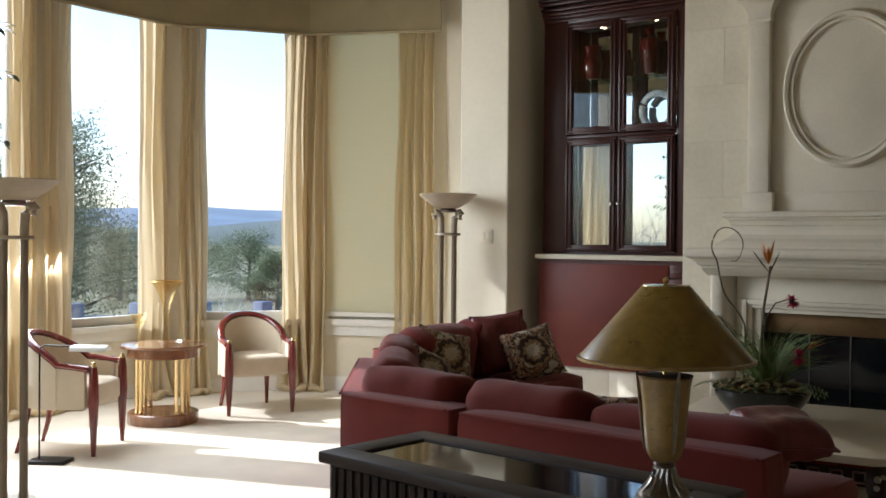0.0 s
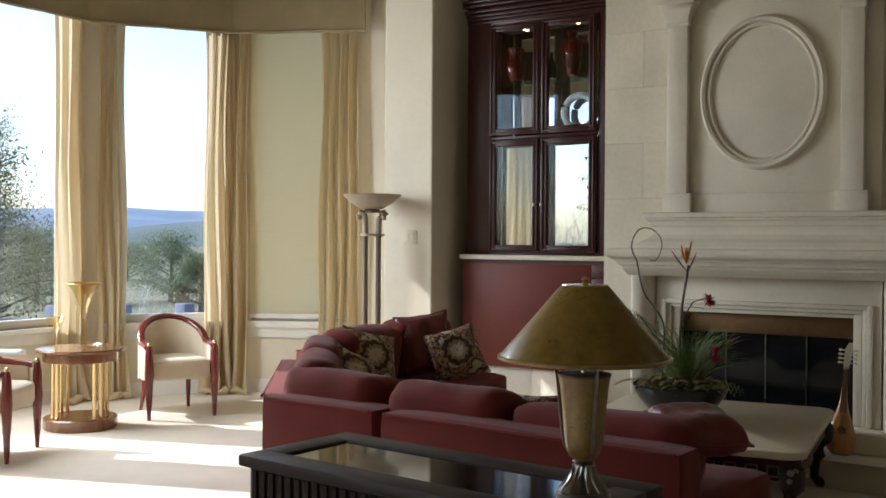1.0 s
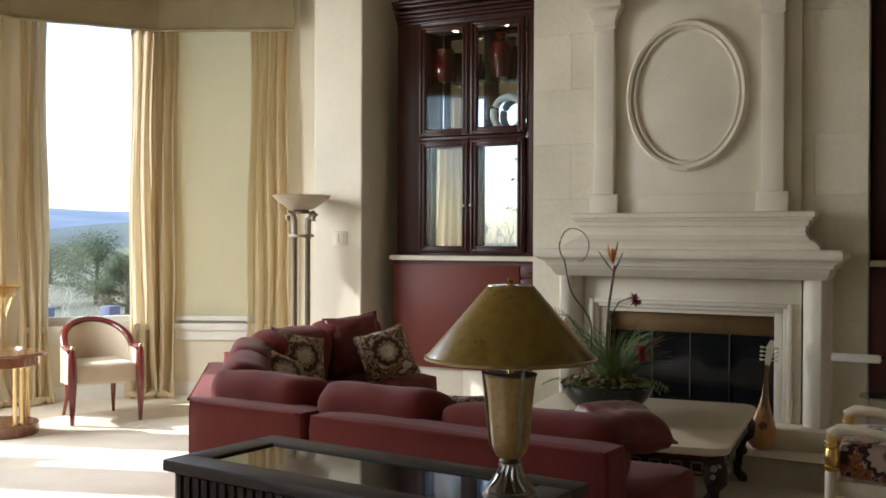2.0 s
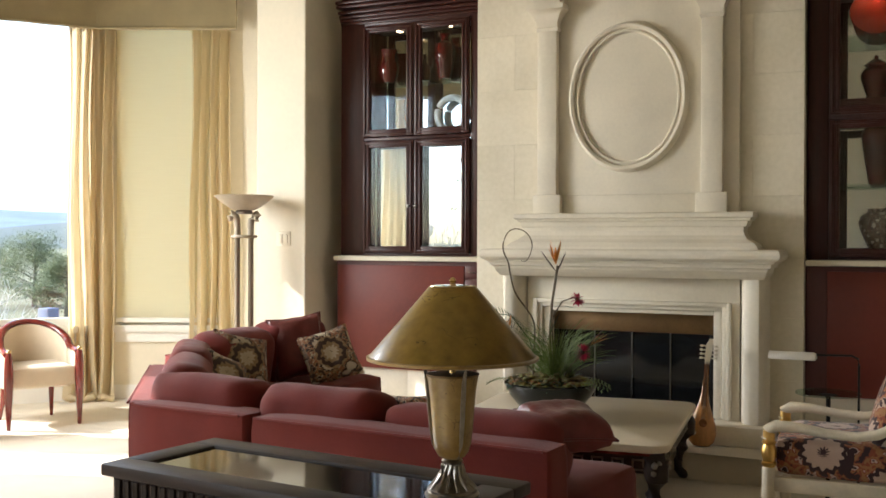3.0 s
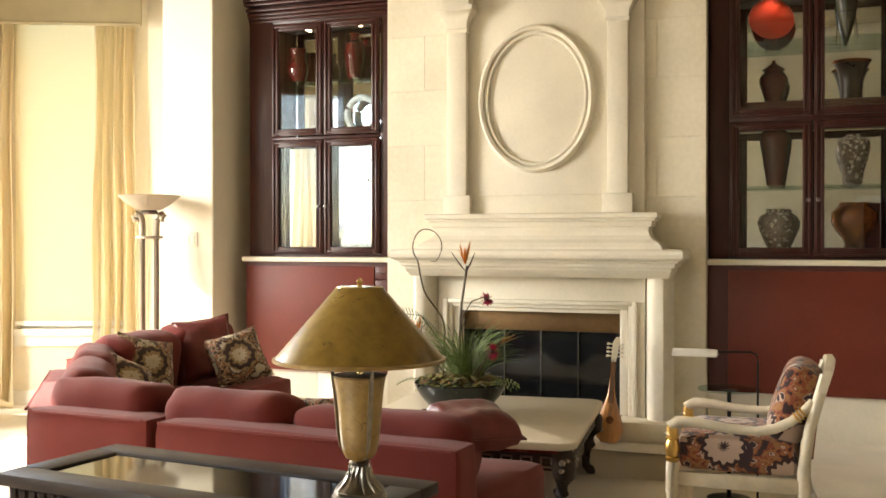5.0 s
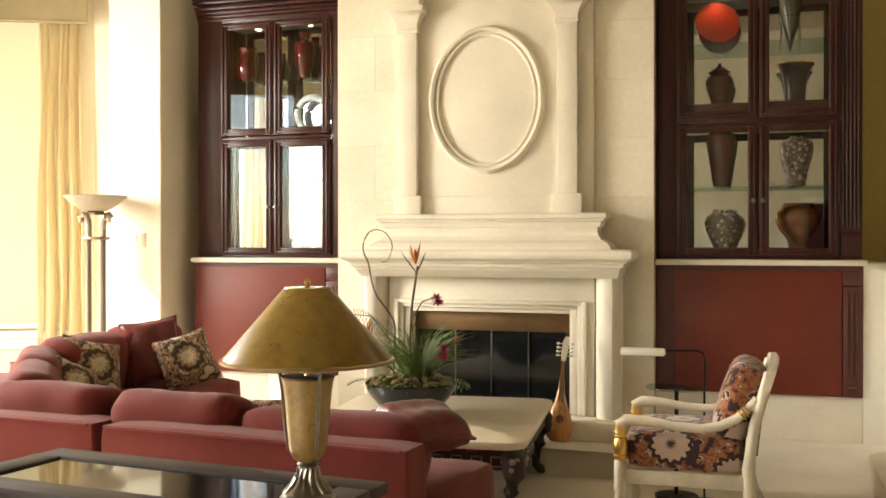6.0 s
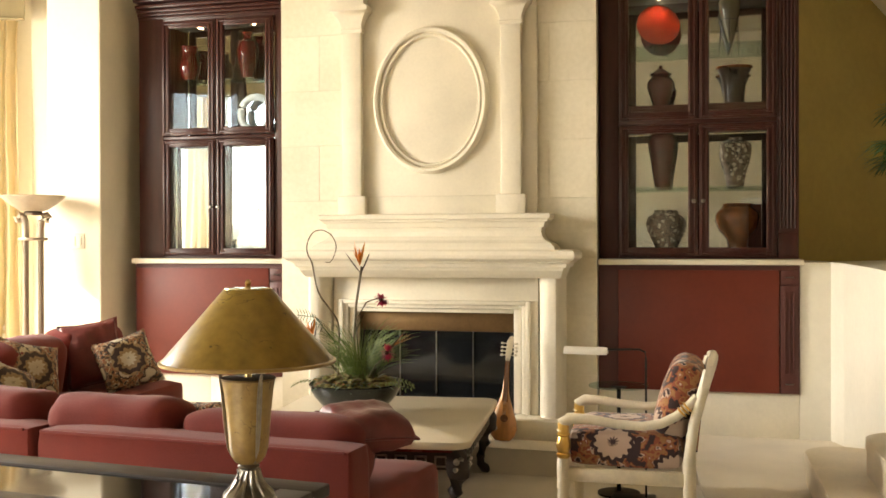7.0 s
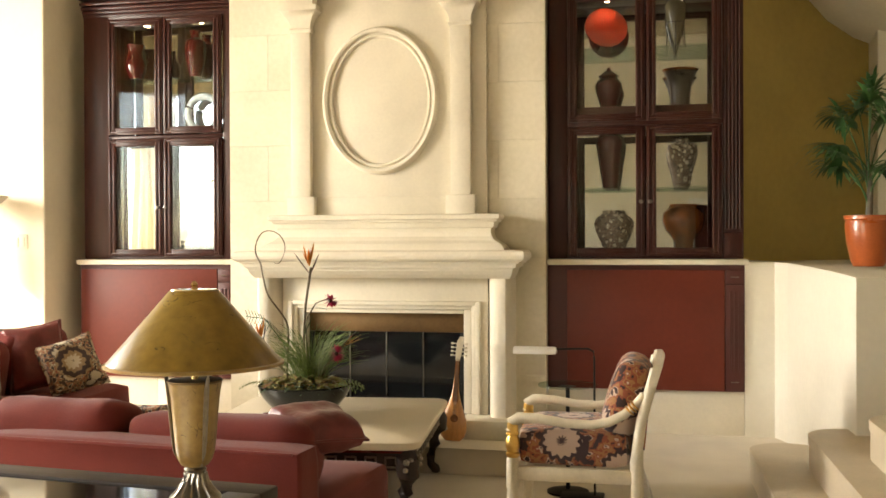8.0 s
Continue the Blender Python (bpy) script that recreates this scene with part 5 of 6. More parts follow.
# ---- barrel chairs ----
def barrel_chair(loc, rz):
    """Faces local -y."""
    c = thing("barrel_chair", loc, rz, "cream upholstered barrel chair with polished cherry wood frame", "chair", "barrel chairs by the bay window")
    n = 22

    def shell(r_in, r_out, z_lo, z_hi):
        bm = bmesh.new()
        rings = []
        for i in range(n + 1):
            a = math.pi * i / n
            cx_, sy_ = math.cos(a), math.sin(a)
            top = z_hi(i / n)
            rings.append([(r * cx_ * 1.0, -0.06 + (r * sy_ * 1.12 if sy_ > 0 else 0), z) for r, z in ((r_in, z_lo), (r_out, z_lo), (r_out, top), (r_in, top))])
        return loft(rings)

    hi = lambda t: 0.60 + 0.19 * math.sin(math.pi * t) ** 0.8
    front = -0.30
    part("back_shell", shell(0.235, 0.285, 0.30, lambda t: hi(t) - 0.035), CREAM_FABRIC, c)
    for s in (-1, 1):
        part("arm_panel", soft_box(min(s * 0.235, s * 0.285), max(s * 0.235, s * 0.285), front + 0.05, -0.05, 0.30, 0.575, 0.015, 0.004, cuts=4), CREAM_FABRIC, c)
    pts = [(0.265, front + 0.03, 0.565)] + [(0.262 * math.cos(math.pi * i / n), -0.06 + 0.262 * 1.12 * math.sin(math.pi * i / n), hi(i / n) - 0.012) for i in range(n + 1)] + [(-0.265, front + 0.03, 0.565)]
    part("crest_rail", tube(pts, 0.030, 10, flat=0.75), CHERRY, c)
    part("seat", soft_box(-0.24, 0.24, front - 0.01, 0.19, 0.30, 0.47, 0.045, 0.008, seed=2), CREAM_FABRIC, c)
    for s in (-1, 1):
        x = s * 0.262
        lg = part("front_leg", tube([(x, front, 0.0), (x, front, 0.12), (x, front, 0.36), (x, front, 0.52), (x, front, 0.585)], [0.014, 0.022, 0.035, 0.030, 0.020], 10), CHERRY, c)
        part("brass_cap", lathe([(0.020, 0.58), (0.020, 0.592), (0.012, 0.61), (0.0, 0.615)], 12, (x, front, 0)), BRASS, lg)
        part("back_leg", tube([(s * 0.20, 0.24, 0.0), (s * 0.185, 0.19, 0.16), (s * 0.18, 0.17, 0.31)], [0.013, 0.019, 0.024], 8), CHERRY, c)
    return c


barrel_chair((-6.33, 5.90, 0), 62)
barrel_chair((-6.13, 4.02, 0), 124)

# ---- round side table and glass ----
rt = thing("side_table", (-6.40, 5.05, 0), 40, "round walnut side table on brass columns", "table")
part("tabletop", lathe([(0.0, 0.575), (0.300, 0.575), (0.318, 0.582), (0.322, 0.592), (0.318, 0.602), (0.0, 0.604)], 44), WALNUT, rt)
part("apron", lathe([(0.0, 0.505), (0.265, 0.505), (0.272, 0.512), (0.272, 0.575), (0.0, 0.575)], 44), WALNUT, rt)
part("base", lathe([(0.0, 0.0), (0.262, 0.0), (0.268, 0.01), (0.268, 0.078), (0.258, 0.088), (0.0, 0.090)], 44), WALNUT, rt)
for k in range(4):
    for d in (-0.12, 0.12):
        a = math.pi / 4 + k * math.pi / 2 + d
        part("column", lathe([(0.019, 0.088), (0.019, 0.10), (0.015, 0.104), (0.015, 0.49), (0.019, 0.495), (0.019, 0.506)], 14, (0.215 * math.cos(a), 0.215 * math.sin(a), 0)), BRASS, rt)
gv = thing("glass_vase", (-6.40, 5.08, 0.604), 0, "tall amber glass trumpet vase with gilt rim", "vase")
part("bowl", lathe([(0.0, 0.0), (0.055, 0.0), (0.052, 0.012), (0.018, 0.025), (0.014, 0.08), (0.018, 0.20), (0.035, 0.31), (0.085, 0.43), (0.122, 0.478), (0.118, 0.476), (0.080, 0.43), (0.030, 0.31), (0.013, 0.21), (0.0, 0.20)], 30), AMBER_GLASS, gv)
part("rim", lathe([(0.115, 0.472), (0.126, 0.478), (0.125, 0.486), (0.116, 0.480)], 30), GOLD, gv, "gilt rim")
gg = thing("glass_goblet", (-6.50, 4.90, 0.604), 0, "small amber topped glass goblet", "goblet")
part("bowl", lathe([(0.0, 0.0), (0.04, 0.0), (0.036, 0.008), (0.009, 0.018), (0.009, 0.11), (0.035, 0.14), (0.060, 0.21), (0.068, 0.235), (0.064, 0.234), (0.052, 0.20), (0.0, 0.13)], 24), AMBER_GLASS, gg)
gd = thing("glass_dish", (-6.22, 4.98, 0.604), 0, "clear glass dish on the side table", "dish")
part("dish", lathe([(0.0, 0.0), (0.06, 0.0), (0.095, 0.02), (0.105, 0.045), (0.10, 0.045), (0.088, 0.024), (0.0, 0.01)], 26), CRYSTAL, gd)


# ---- torchieres ----
def torchiere(loc, rz):
    t = thing("torchiere_lamp", loc, rz, "tall alabaster torchiere with scrolled brackets on slender columns", "floor lamp", "torchieres flanking the bay")
    part("bowl", lathe([(0.0, 1.665), (0.075, 1.665), (0.10, 1.675), (0.155, 1.71), (0.205, 1.752), (0.225, 1.772), (0.220, 1.776), (0.19, 1.755), (0.0, 1.70)], 40), ALABASTER, t, "shallow veined alabaster bowl")
    part("neck", lathe([(0.0, 1.635), (0.06, 1.635), (0.065, 1.650), (0.055, 1.665), (0.0, 1.665)], 24), NICKEL, t)
    part("collar", lathe([(0.0, 1.455), (0.096, 1.455), (0.100, 1.462), (0.096, 1.476), (0.0, 1.476)], 28), ALABASTER, t, "pale stone collar")
    for sx in (-1, 1):
        for sy in (-1, 1):
            part("column", lathe([(0.021, 0.06), (0.025, 0.08), (0.022, 0.10), (0.020, 1.44), (0.024, 1.456)], 14, (sx * 0.050, sy * 0.030, 0)), TAUPE, t)
        pts = [(sx * r, 0, z) for r, z in ((0.050, 1.476), (0.050, 1.54), (0.054, 1.595), (0.068, 1.630), (0.090, 1.638), (0.106, 1.618), (0.100, 1.594), (0.082, 1.592))]
        part("scroll", tube(pts, [0.024, 0.024, 0.025, 0.026, 0.027, 0.025, 0.020, 0.015], 12), ALABASTER, t, "scrolled stone bracket")
    part("base", lathe([(0.0, 0.0), (0.155, 0.0), (0.158, 0.02), (0.145, 0.035), (0.115, 0.045), (0.11, 0.06), (0.0, 0.062)], 32), ALABASTER, t)
    return t


torchiere((-4.631, 6.34, 0), 36)
near_torch = torchiere((-4.94, 2.94, 0), 59)
near_torch.scale.z = 0.97


# ---- switch plate on the pier ----
sw = thing("light_switch", (-4.456, 6.609, 1.45), 0, "cream double switch plate on the plaster pier", "switch")
part("plate", box(-0.065, 0.065, -0.007, 0.0, -0.055, 0.055, 0.003), PLASTER, sw)
for x in (-0.024, 0.024):
    part("rocker", box(x - 0.016, x + 0.016, -0.011, -0.006, -0.033, 0.033, 0.002), PLASTER, sw)


# ---- pharmacy reading lamps ----
def reading_lamp(loc, rz, h, label, shade_mat):
    """Its arm reaches along local +x."""
    t = thing("reading_lamp", loc, rz, label, "floor lamp", "low reading lamps")
    part("base", box(-0.12, 0.12, -0.085, 0.085, 0.0, 0.022, 0.006), BLACK_METAL, t)
    part("stem", tube([(-0.07, 0, 0.022), (-0.07, 0, h - 0.05), (-0.065, 0, h - 0.015), (-0.035, 0, h), (0.14, 0, h - 0.005)], 0.006, 8), BLACK_METAL, t)
    part("shade", loft([[(x, 0.052 * math.cos(a) * k, h - 0.03 + 0.038 * math.sin(a) * k) for a in (math.pi * i / 10 for i in range(11))] + [(x, 0.047 * math.cos(a) * k, h - 0.032 + 0.034 * math.sin(a) * k) for a in (math.pi * (10 - i) / 10 for i in range(11))] for x, k in ((0.14, 0.85), (0.155, 1.0), (0.38, 1.0))]), shade_mat, t, "half round metal shade")


reading_lamp((-5.80, 3.70, 0), 32, 0.74, "black steel reading lamp with a pale half round shade", WHITE_PAINT)
reading_lamp((-0.35, 5.75, 0), 180, 0.84, "black steel reading lamp with a pale half round shade", WHITE_PAINT)

gt = thing("glass_side_table", (-0.44, 5.88, 0), 0, "small round glass side table on a black stem", "table")
part("glass_top", lathe([(0.0, 0.612), (0.168, 0.612), (0.17, 0.616), (0.168, 0.622), (0.0, 0.622)], 36), SHELF_GLASS, gt, "clear round glass top")
part("stem", lathe([(0.0, 0.02), (0.012, 0.02), (0.010, 0.30), (0.012, 0.60), (0.05, 0.611), (0.0, 0.612)], 14), BLACK_METAL, gt)
part("foot", lathe([(0.0, 0.0), (0.12, 0.0), (0.12, 0.012), (0.02, 0.02), (0.0, 0.02)], 28), BLACK_METAL, gt)

# ---- string instrument leaning on the fireplace ----
md = thing("mandolin", (-1.235, 6.36, 0.172), 0, "honey maple lute with a pale carved pegbox", "mandolin")
md.matrix_basis = pose(-1.215, 6.37, 0.172, -8, 4, 12) @ Matrix.Diagonal((0.95, 0.95, 0.93, 1))
bowlp = [(0.0, 0.0), (0.05, 0.004), (0.080, 0.035), (0.092, 0.085), (0.084, 0.145), (0.058, 0.22), (0.034, 0.29), (0.022, 0.35), (0.016, 0.44)]
part("body", lathe(bowlp, 24, squash=0.55), HONEY_WOOD, md)
part("neck", loft([[(x, y, z) for x, y in ((-w, -0.022), (w, -0.022), (w, 0.0), (-w, 0.0))] for z, w in ((0.26, 0.018), (0.56, 0.014))]), WALNUT, md)
part("pegbox", loft([[(x + o, y, z) for x, y in ((-w, -0.024), (w, -0.024), (w, 0.006), (-w, 0.006))] for z, w, o in ((0.545, 0.014, 0), (0.60, 0.020, 0.004), (0.68, 0.022, 0.010), (0.715, 0.012, 0.018))]), IVORY_PAINT, md, "pale carved pegbox")
for k in range(4):
    for s in (-1, 1):
        part("peg", lathe([(0.004, 0.0), (0.004, 0.020), (0.009, 0.026), (0.007, 0.038), (0.0, 0.040)], 8), IVORY_PAINT, md, at=pose(s * 0.018 + 0.006, -0.01, 0.585 + k * 0.027, 0, s * 90, 0))
for k in range(4):
    part("string", tube([(-0.009 + k * 0.006, -0.045, 0.10), (-0.008 + k * 0.005, -0.028, 0.56)], 0.0012, 5), NICKEL, md)
part("rosette", lathe([(0.0, 0.0), (0.026, 0.0), (0.026, 0.003), (0.0, 0.004)], 20), WALNUT, md, "dark carved rosette", at=pose(0, -0.046, 0.155, 83))
part("bridge", box(-0.022, 0.022, -0.046, -0.040, 0.085, 0.10), WALNUT, md)


# ---- pieces in the display cabinets ----
def vase(name, loc, prof, material, label, category="vase", seg=30):
    t = thing(name, loc, 0, label, category, "ceramics in the display cabinets")
    part("body", lathe(prof, seg), material, t)
    return t


SH = " on the cabinet shelf"
v = vase("ginger_jar", (-0.262, 7.08, 2.342), [(0.0, 0), (0.052, 0), (0.055, 0.015), (0.068, 0.06), (0.090, 0.13), (0.092, 0.165), (0.072, 0.195), (0.056, 0.205), (0.056, 0.218), (0.0, 0.218)], OXBLOOD_GLAZE, "oxblood glazed ginger jar with lid" + SH, "jar")
part("lid", lathe([(0.0, 0.218), (0.068, 0.218), (0.074, 0.224), (0.050, 0.238), (0.028, 0.256), (0.010, 0.262), (0.014, 0.272), (0.008, 0.284), (0.0, 0.286)], 26), OXBLOOD_GLAZE, v)
v = vase("flared_vase", (0.215, 7.08, 2.342), [(0.0, 0), (0.062, 0), (0.066, 0.012), (0.064, 0.04), (0.070, 0.12), (0.086, 0.19), (0.110, 0.236), (0.119, 0.250), (0.111, 0.250), (0.08, 0.19), (0.0, 0.16)], BRONZE_GLAZE, "dark bronze flared vase" + SH)
part("rim_band", lathe([(0.112, 0.236), (0.120, 0.246), (0.1195, 0.252), (0.111, 0.251)], 30), TORTOISE, v, "amber painted rim")
vase("tall_vase", (-0.253, 7.08, 1.802), [(0.0, 0), (0.050, 0), (0.054, 0.02), (0.072, 0.14), (0.092, 0.27), (0.097, 0.31), (0.092, 0.34), (0.066, 0.365), (0.052, 0.37), (0.056, 0.385), (0.0, 0.38)], OXBLOOD_GLAZE, "tall tapering oxblood vase" + SH)
vase("mottled_vase", (0.225, 7.08, 1.802), [(0.0, 0), (0.050, 0), (0.055, 0.02), (0.066, 0.09), (0.094, 0.18), (0.105, 0.235), (0.098, 0.28), (0.055, 0.305), (0.040, 0.308), (0.046, 0.322), (0.0, 0.318)], CRACKLE, "mottled grey vase with round shoulders" + SH)
vase("crackle_jar", (-0.232, 7.08, 1.386), [(0.0, 0), (0.065, 0), (0.070, 0.015), (0.090, 0.055), (0.122, 0.13), (0.131, 0.175), (0.115, 0.215), (0.078, 0.238), (0.070, 0.243), (0.078, 0.262), (0.0, 0.258)], CRACKLE, "crackled cream and black round jar" + SH, "jar")
vase("tortoise_pot", (0.236, 7.08, 1.386), [(0.0, 0), (0.062, 0), (0.060, 0.03), (0.068, 0.07), (0.120, 0.13), (0.143, 0.19), (0.140, 0.235), (0.105, 0.272), (0.088, 0.280), (0.100, 0.300), (0.0, 0.295)], TORTOISE, "amber tortoise glazed round pot" + SH, "pot")
am = thing("amphora", (0.185, 7.08, 2.747), 0, "slender grey celadon amphora on a wire stand" + SH, "vase", "ceramics in the display cabinets")
part("body", lathe([(0.0, 0.005), (0.008, 0.007), (0.020, 0.05), (0.046, 0.13), (0.066, 0.21), (0.073, 0.27), (0.062, 0.30), (0.034, 0.318), (0.024, 0.322), (0.028, 0.328), (0.0, 0.327)], 28), CELADON, am)
for k in range(3):
    a = 2 * math.pi * k / 3 + 0.5
    part("stand_leg", tube([(0.075 * math.cos(a), 0.075 * math.sin(a), 0.0), (0.060 * math.cos(a), 0.060 * math.sin(a), 0.16)], 0.003, 6), BLACK_METAL, am)
part("stand_ring", tube([(0.060 * math.cos(a), 0.060 * math.sin(a), 0.16) for a in (2 * math.pi * i / 24 for i in range(25))], 0.003, 6), BLACK_METAL, am)
rp = thing("red_plate", (-0.285, 7.12, 2.747), 0, "round sealing wax red plate on a stand" + SH, "plate", "ceramics in the display cabinets")
part("plate", lathe([(0.0, 0.0), (0.06, 0.0), (0.11, 0.012), (0.148, 0.028), (0.146, 0.034), (0.10, 0.020), (0.0, 0.012)], 44), RED_GLAZE, rp, at=pose(0, 0, 0.148, 74, 0, 14))
part("stand", tube([(-0.05, -0.05, 0.0), (-0.04, 0.02, 0.03), (0.0, 0.06, 0.16), (0.04, 0.02, 0.03), (0.05, -0.05, 0.0)], 0.004, 6), BLACK_METAL, rp)
vase("red_vase", (-3.26, 6.99, 2.662), [(0.0, 0), (0.045, 0), (0.05, 0.02), (0.070, 0.12), (0.080, 0.20), (0.070, 0.26), (0.035, 0.285), (0.030, 0.31), (0.045, 0.335), (0.0, 0.33)], RUBY_GLAZE, "dark ruby red vase with narrow neck" + SH)
vase("red_vase", (-3.74, 6.99, 2.662), [(0.0, 0), (0.05, 0), (0.072, 0.05), (0.080, 0.10), (0.072, 0.15), (0.058, 0.19), (0.060, 0.22), (0.072, 0.25), (0.0, 0.24)], RUBY_GLAZE, "squat dark ruby red vase" + SH)
vase("dark_bottle", (-3.44, 7.01, 2.662), [(0.0, 0), (0.035, 0), (0.045, 0.04), (0.04, 0.10), (0.014, 0.14), (0.012, 0.20), (0.0, 0.20)], BRONZE_GLAZE, "small dark bronze bottle" + SH, "bottle")
gr = thing("glass_ring", (-3.20, 7.0, 2.237), 0, "clear cut glass ring standing" + SH, "ornament", "ceramics in the display cabinets")
part("ring", tube([(0.125 * math.cos(a), 0, 0.155 + 0.125 * math.sin(a)) for a in (2 * math.pi * i / 40 for i in range(41))], 0.028, 10), CUT_GLASS, gr)
part("foot", box(-0.05, 0.05, -0.03, 0.03, 0.0, 0.012, 0.003), CLEAR_GLASS, gr)


# ---- potted palm on the ledge ----
pp = thing("potted_palm", (1.285, 6.45, 1.285), 0, "fan palm in a glossy terracotta pot on the ledge", "plant")
part("pot", lathe([(0.0, 0), (0.085, 0), (0.10, 0.03), (0.125, 0.15), (0.132, 0.24), (0.128, 0.27), (0.138, 0.28), (0.138, 0.30), (0.125, 0.302), (0.115, 0.27), (0.0, 0.265)], 36), TERRACOTTA, pp, "glossy terracotta pot")
part("trunk", tube([(0, 0, 0.25), (0.01, 0, 0.45), (0.0, 0.01, 0.62)], [0.022, 0.018, 0.012], 8), BARK, pp)
rnd = random.Random(11)
for k, tip in enumerate(((-0.17, -0.10, 0.64), (-0.15, 0.06, 0.60), (0.10, -0.12, 0.60), (0.08, 0.12, 0.58), (-0.15, -0.04, 0.88), (-0.01, -0.10, 0.95), (0.12, 0.04, 0.90), (-0.03, 0.12, 0.93), (0.17, -0.06, 0.74), (-0.16, 0.02, 0.72), (0.02, -0.02, 1.02))):
    tip = Vector(tip)
    b0 = Vector((0.0, 0.0, 0.36 + 0.022 * k))
    w = (tip - b0)
    w = Vector((w.x, w.y, w.z * 0.45 - 0.03)).normalized()
    fr = part("frond_stalk", tube(bez(b0, (b0 + tip) / 2 + Vector((-0.2 * tip.x, -0.2 * tip.y, 0.03)), tip, 5), [0.006, 0.006, 0.005, 0.005, 0.004, 0.004], 6), PALM, pp)
    bm = bmesh.new()
    s = w.cross(Vector((0, 0, 1))).normalized()
    for j in range(34):
        t = radians(-130 + 260 * j / 33)
        d = w * math.cos(t) + s * math.sin(t) + Vector((0, 0, rnd.uniform(-0.1, 0.2)))
        leaf(bm, tip, d, rnd.uniform(0.19, 0.27) * (0.75 + 0.25 * math.cos(t)), 0.025, rnd.uniform(0.3, 0.7), 6)
    part("fan_leaf", bm, PALM, fr, "pleated green fan leaf")

# ---- leafy indoor tree beside the near torchiere ----
tr = thing("indoor_tree", (-4.99, 2.97, 0), 0, "slender ficus tree in a dark planter", "plant")
part("planter", lathe([(0.0, 0), (0.11, 0), (0.12, 0.02), (0.15, 0.30), (0.15, 0.33), (0.135, 0.33), (0.0, 0.29)], 24, (-0.25, -0.32, 0)), BRONZE_GLAZE, tr)
part("trunk", tube([(-0.25, -0.32, 0.28), (-0.23, -0.33, 1.0), (-0.25, -0.30, 1.8), (-0.22, -0.28, 2.6)], [0.022, 0.019, 0.015, 0.008], 8), BARK, tr)
bm = bmesh.new()
for k in range(26):
    z = 1.75 + k * 0.045
    a = k * 2.4
    ln = 0.22 + 0.16 * abs(math.sin(k * 1.3))
    b0 = Vector((-0.24, -0.30, z))
    tip = b0 + Vector((math.cos(a) * ln, math.sin(a) * ln, 0.06))
    tube([b0, (b0 + tip) / 2 + Vector((0, 0, 0.05)), tip], [0.006, 0.004, 0.002], 5, bm=bm)
br = part("branch", bm, BARK, tr)
bm = bmesh.new()
for k in range(26):
    z = 1.75 + k * 0.045
    a = k * 2.4
    ln = 0.22 + 0.16 * abs(math.sin(k * 1.3))
    for j in range(9):
        f = 0.35 + 0.65 * j / 8
        p = Vector((-0.24 + math.cos(a) * ln * f, -0.30 + math.sin(a) * ln * f, z + 0.05 * f))
        b = a + (0.9 if j % 2 else -0.9) + rnd.uniform(-0.4, 0.4)
        leaf(bm, p, (math.cos(b), math.sin(b), rnd.uniform(-0.5, 0.2)), rnd.uniform(0.06, 0.09), 0.03, 0.35)
tagged(part("leaves", bm, LEAF, tr, "dark green pointed leaves"), kind="stuff")


# ---- outdoors ----
setting("ground", prism([(-900, -900), (900, -900), (900, 1200), (-900, 1200)], -1.4, -1.0), LAWN, "dry winter grass slope", "ground")


def ridge(name, d, h, a0, a1, material, label, seed, rough=0.3, low=-8.0):
    """A long hill at distance d between two bearings (degrees from the y axis towards -x)."""
    bm = bmesh.new()
    rows = []
    n = 90
    for j, (dd, hh) in enumerate(((0.55, 0.0), (0.7, 0.35), (0.85, 0.75), (1.0, 1.0), (1.2, 0.7))):
        row = []
        for i in range(n + 1):
            a = radians(a0 + (a1 - a0) * i / n)
            p = Vector((math.sin(-a) * d * dd, math.cos(a) * d * dd, 0))
            k = 1 + rough * noise.noise(Vector((i * 0.09, seed, 0))) + rough * 0.35 * noise.noise(Vector((i * 0.33, seed + 9, j * 0.7)))
            row.append(bm.verts.new((p.x, p.y, low + (h - low) * hh * k)))
        rows.append(row)
    for a, b in zip(rows, rows[1:]):
        for i in range(n):
            bm.faces.new((a[i], a[i + 1], b[i + 1], b[i]))
    return setting(name, bm, material, label, "hill", smooth=True)


ridge("far_hills", 1500, 40, 0, 120, HAZE_HILL, "wooded hills on the horizon, blue haze put into their colour", 3, 0.22)
ridge("near_hills", 420, 9, 0, 120, HILL, "wooded hillside across the valley", 8, 0.35)


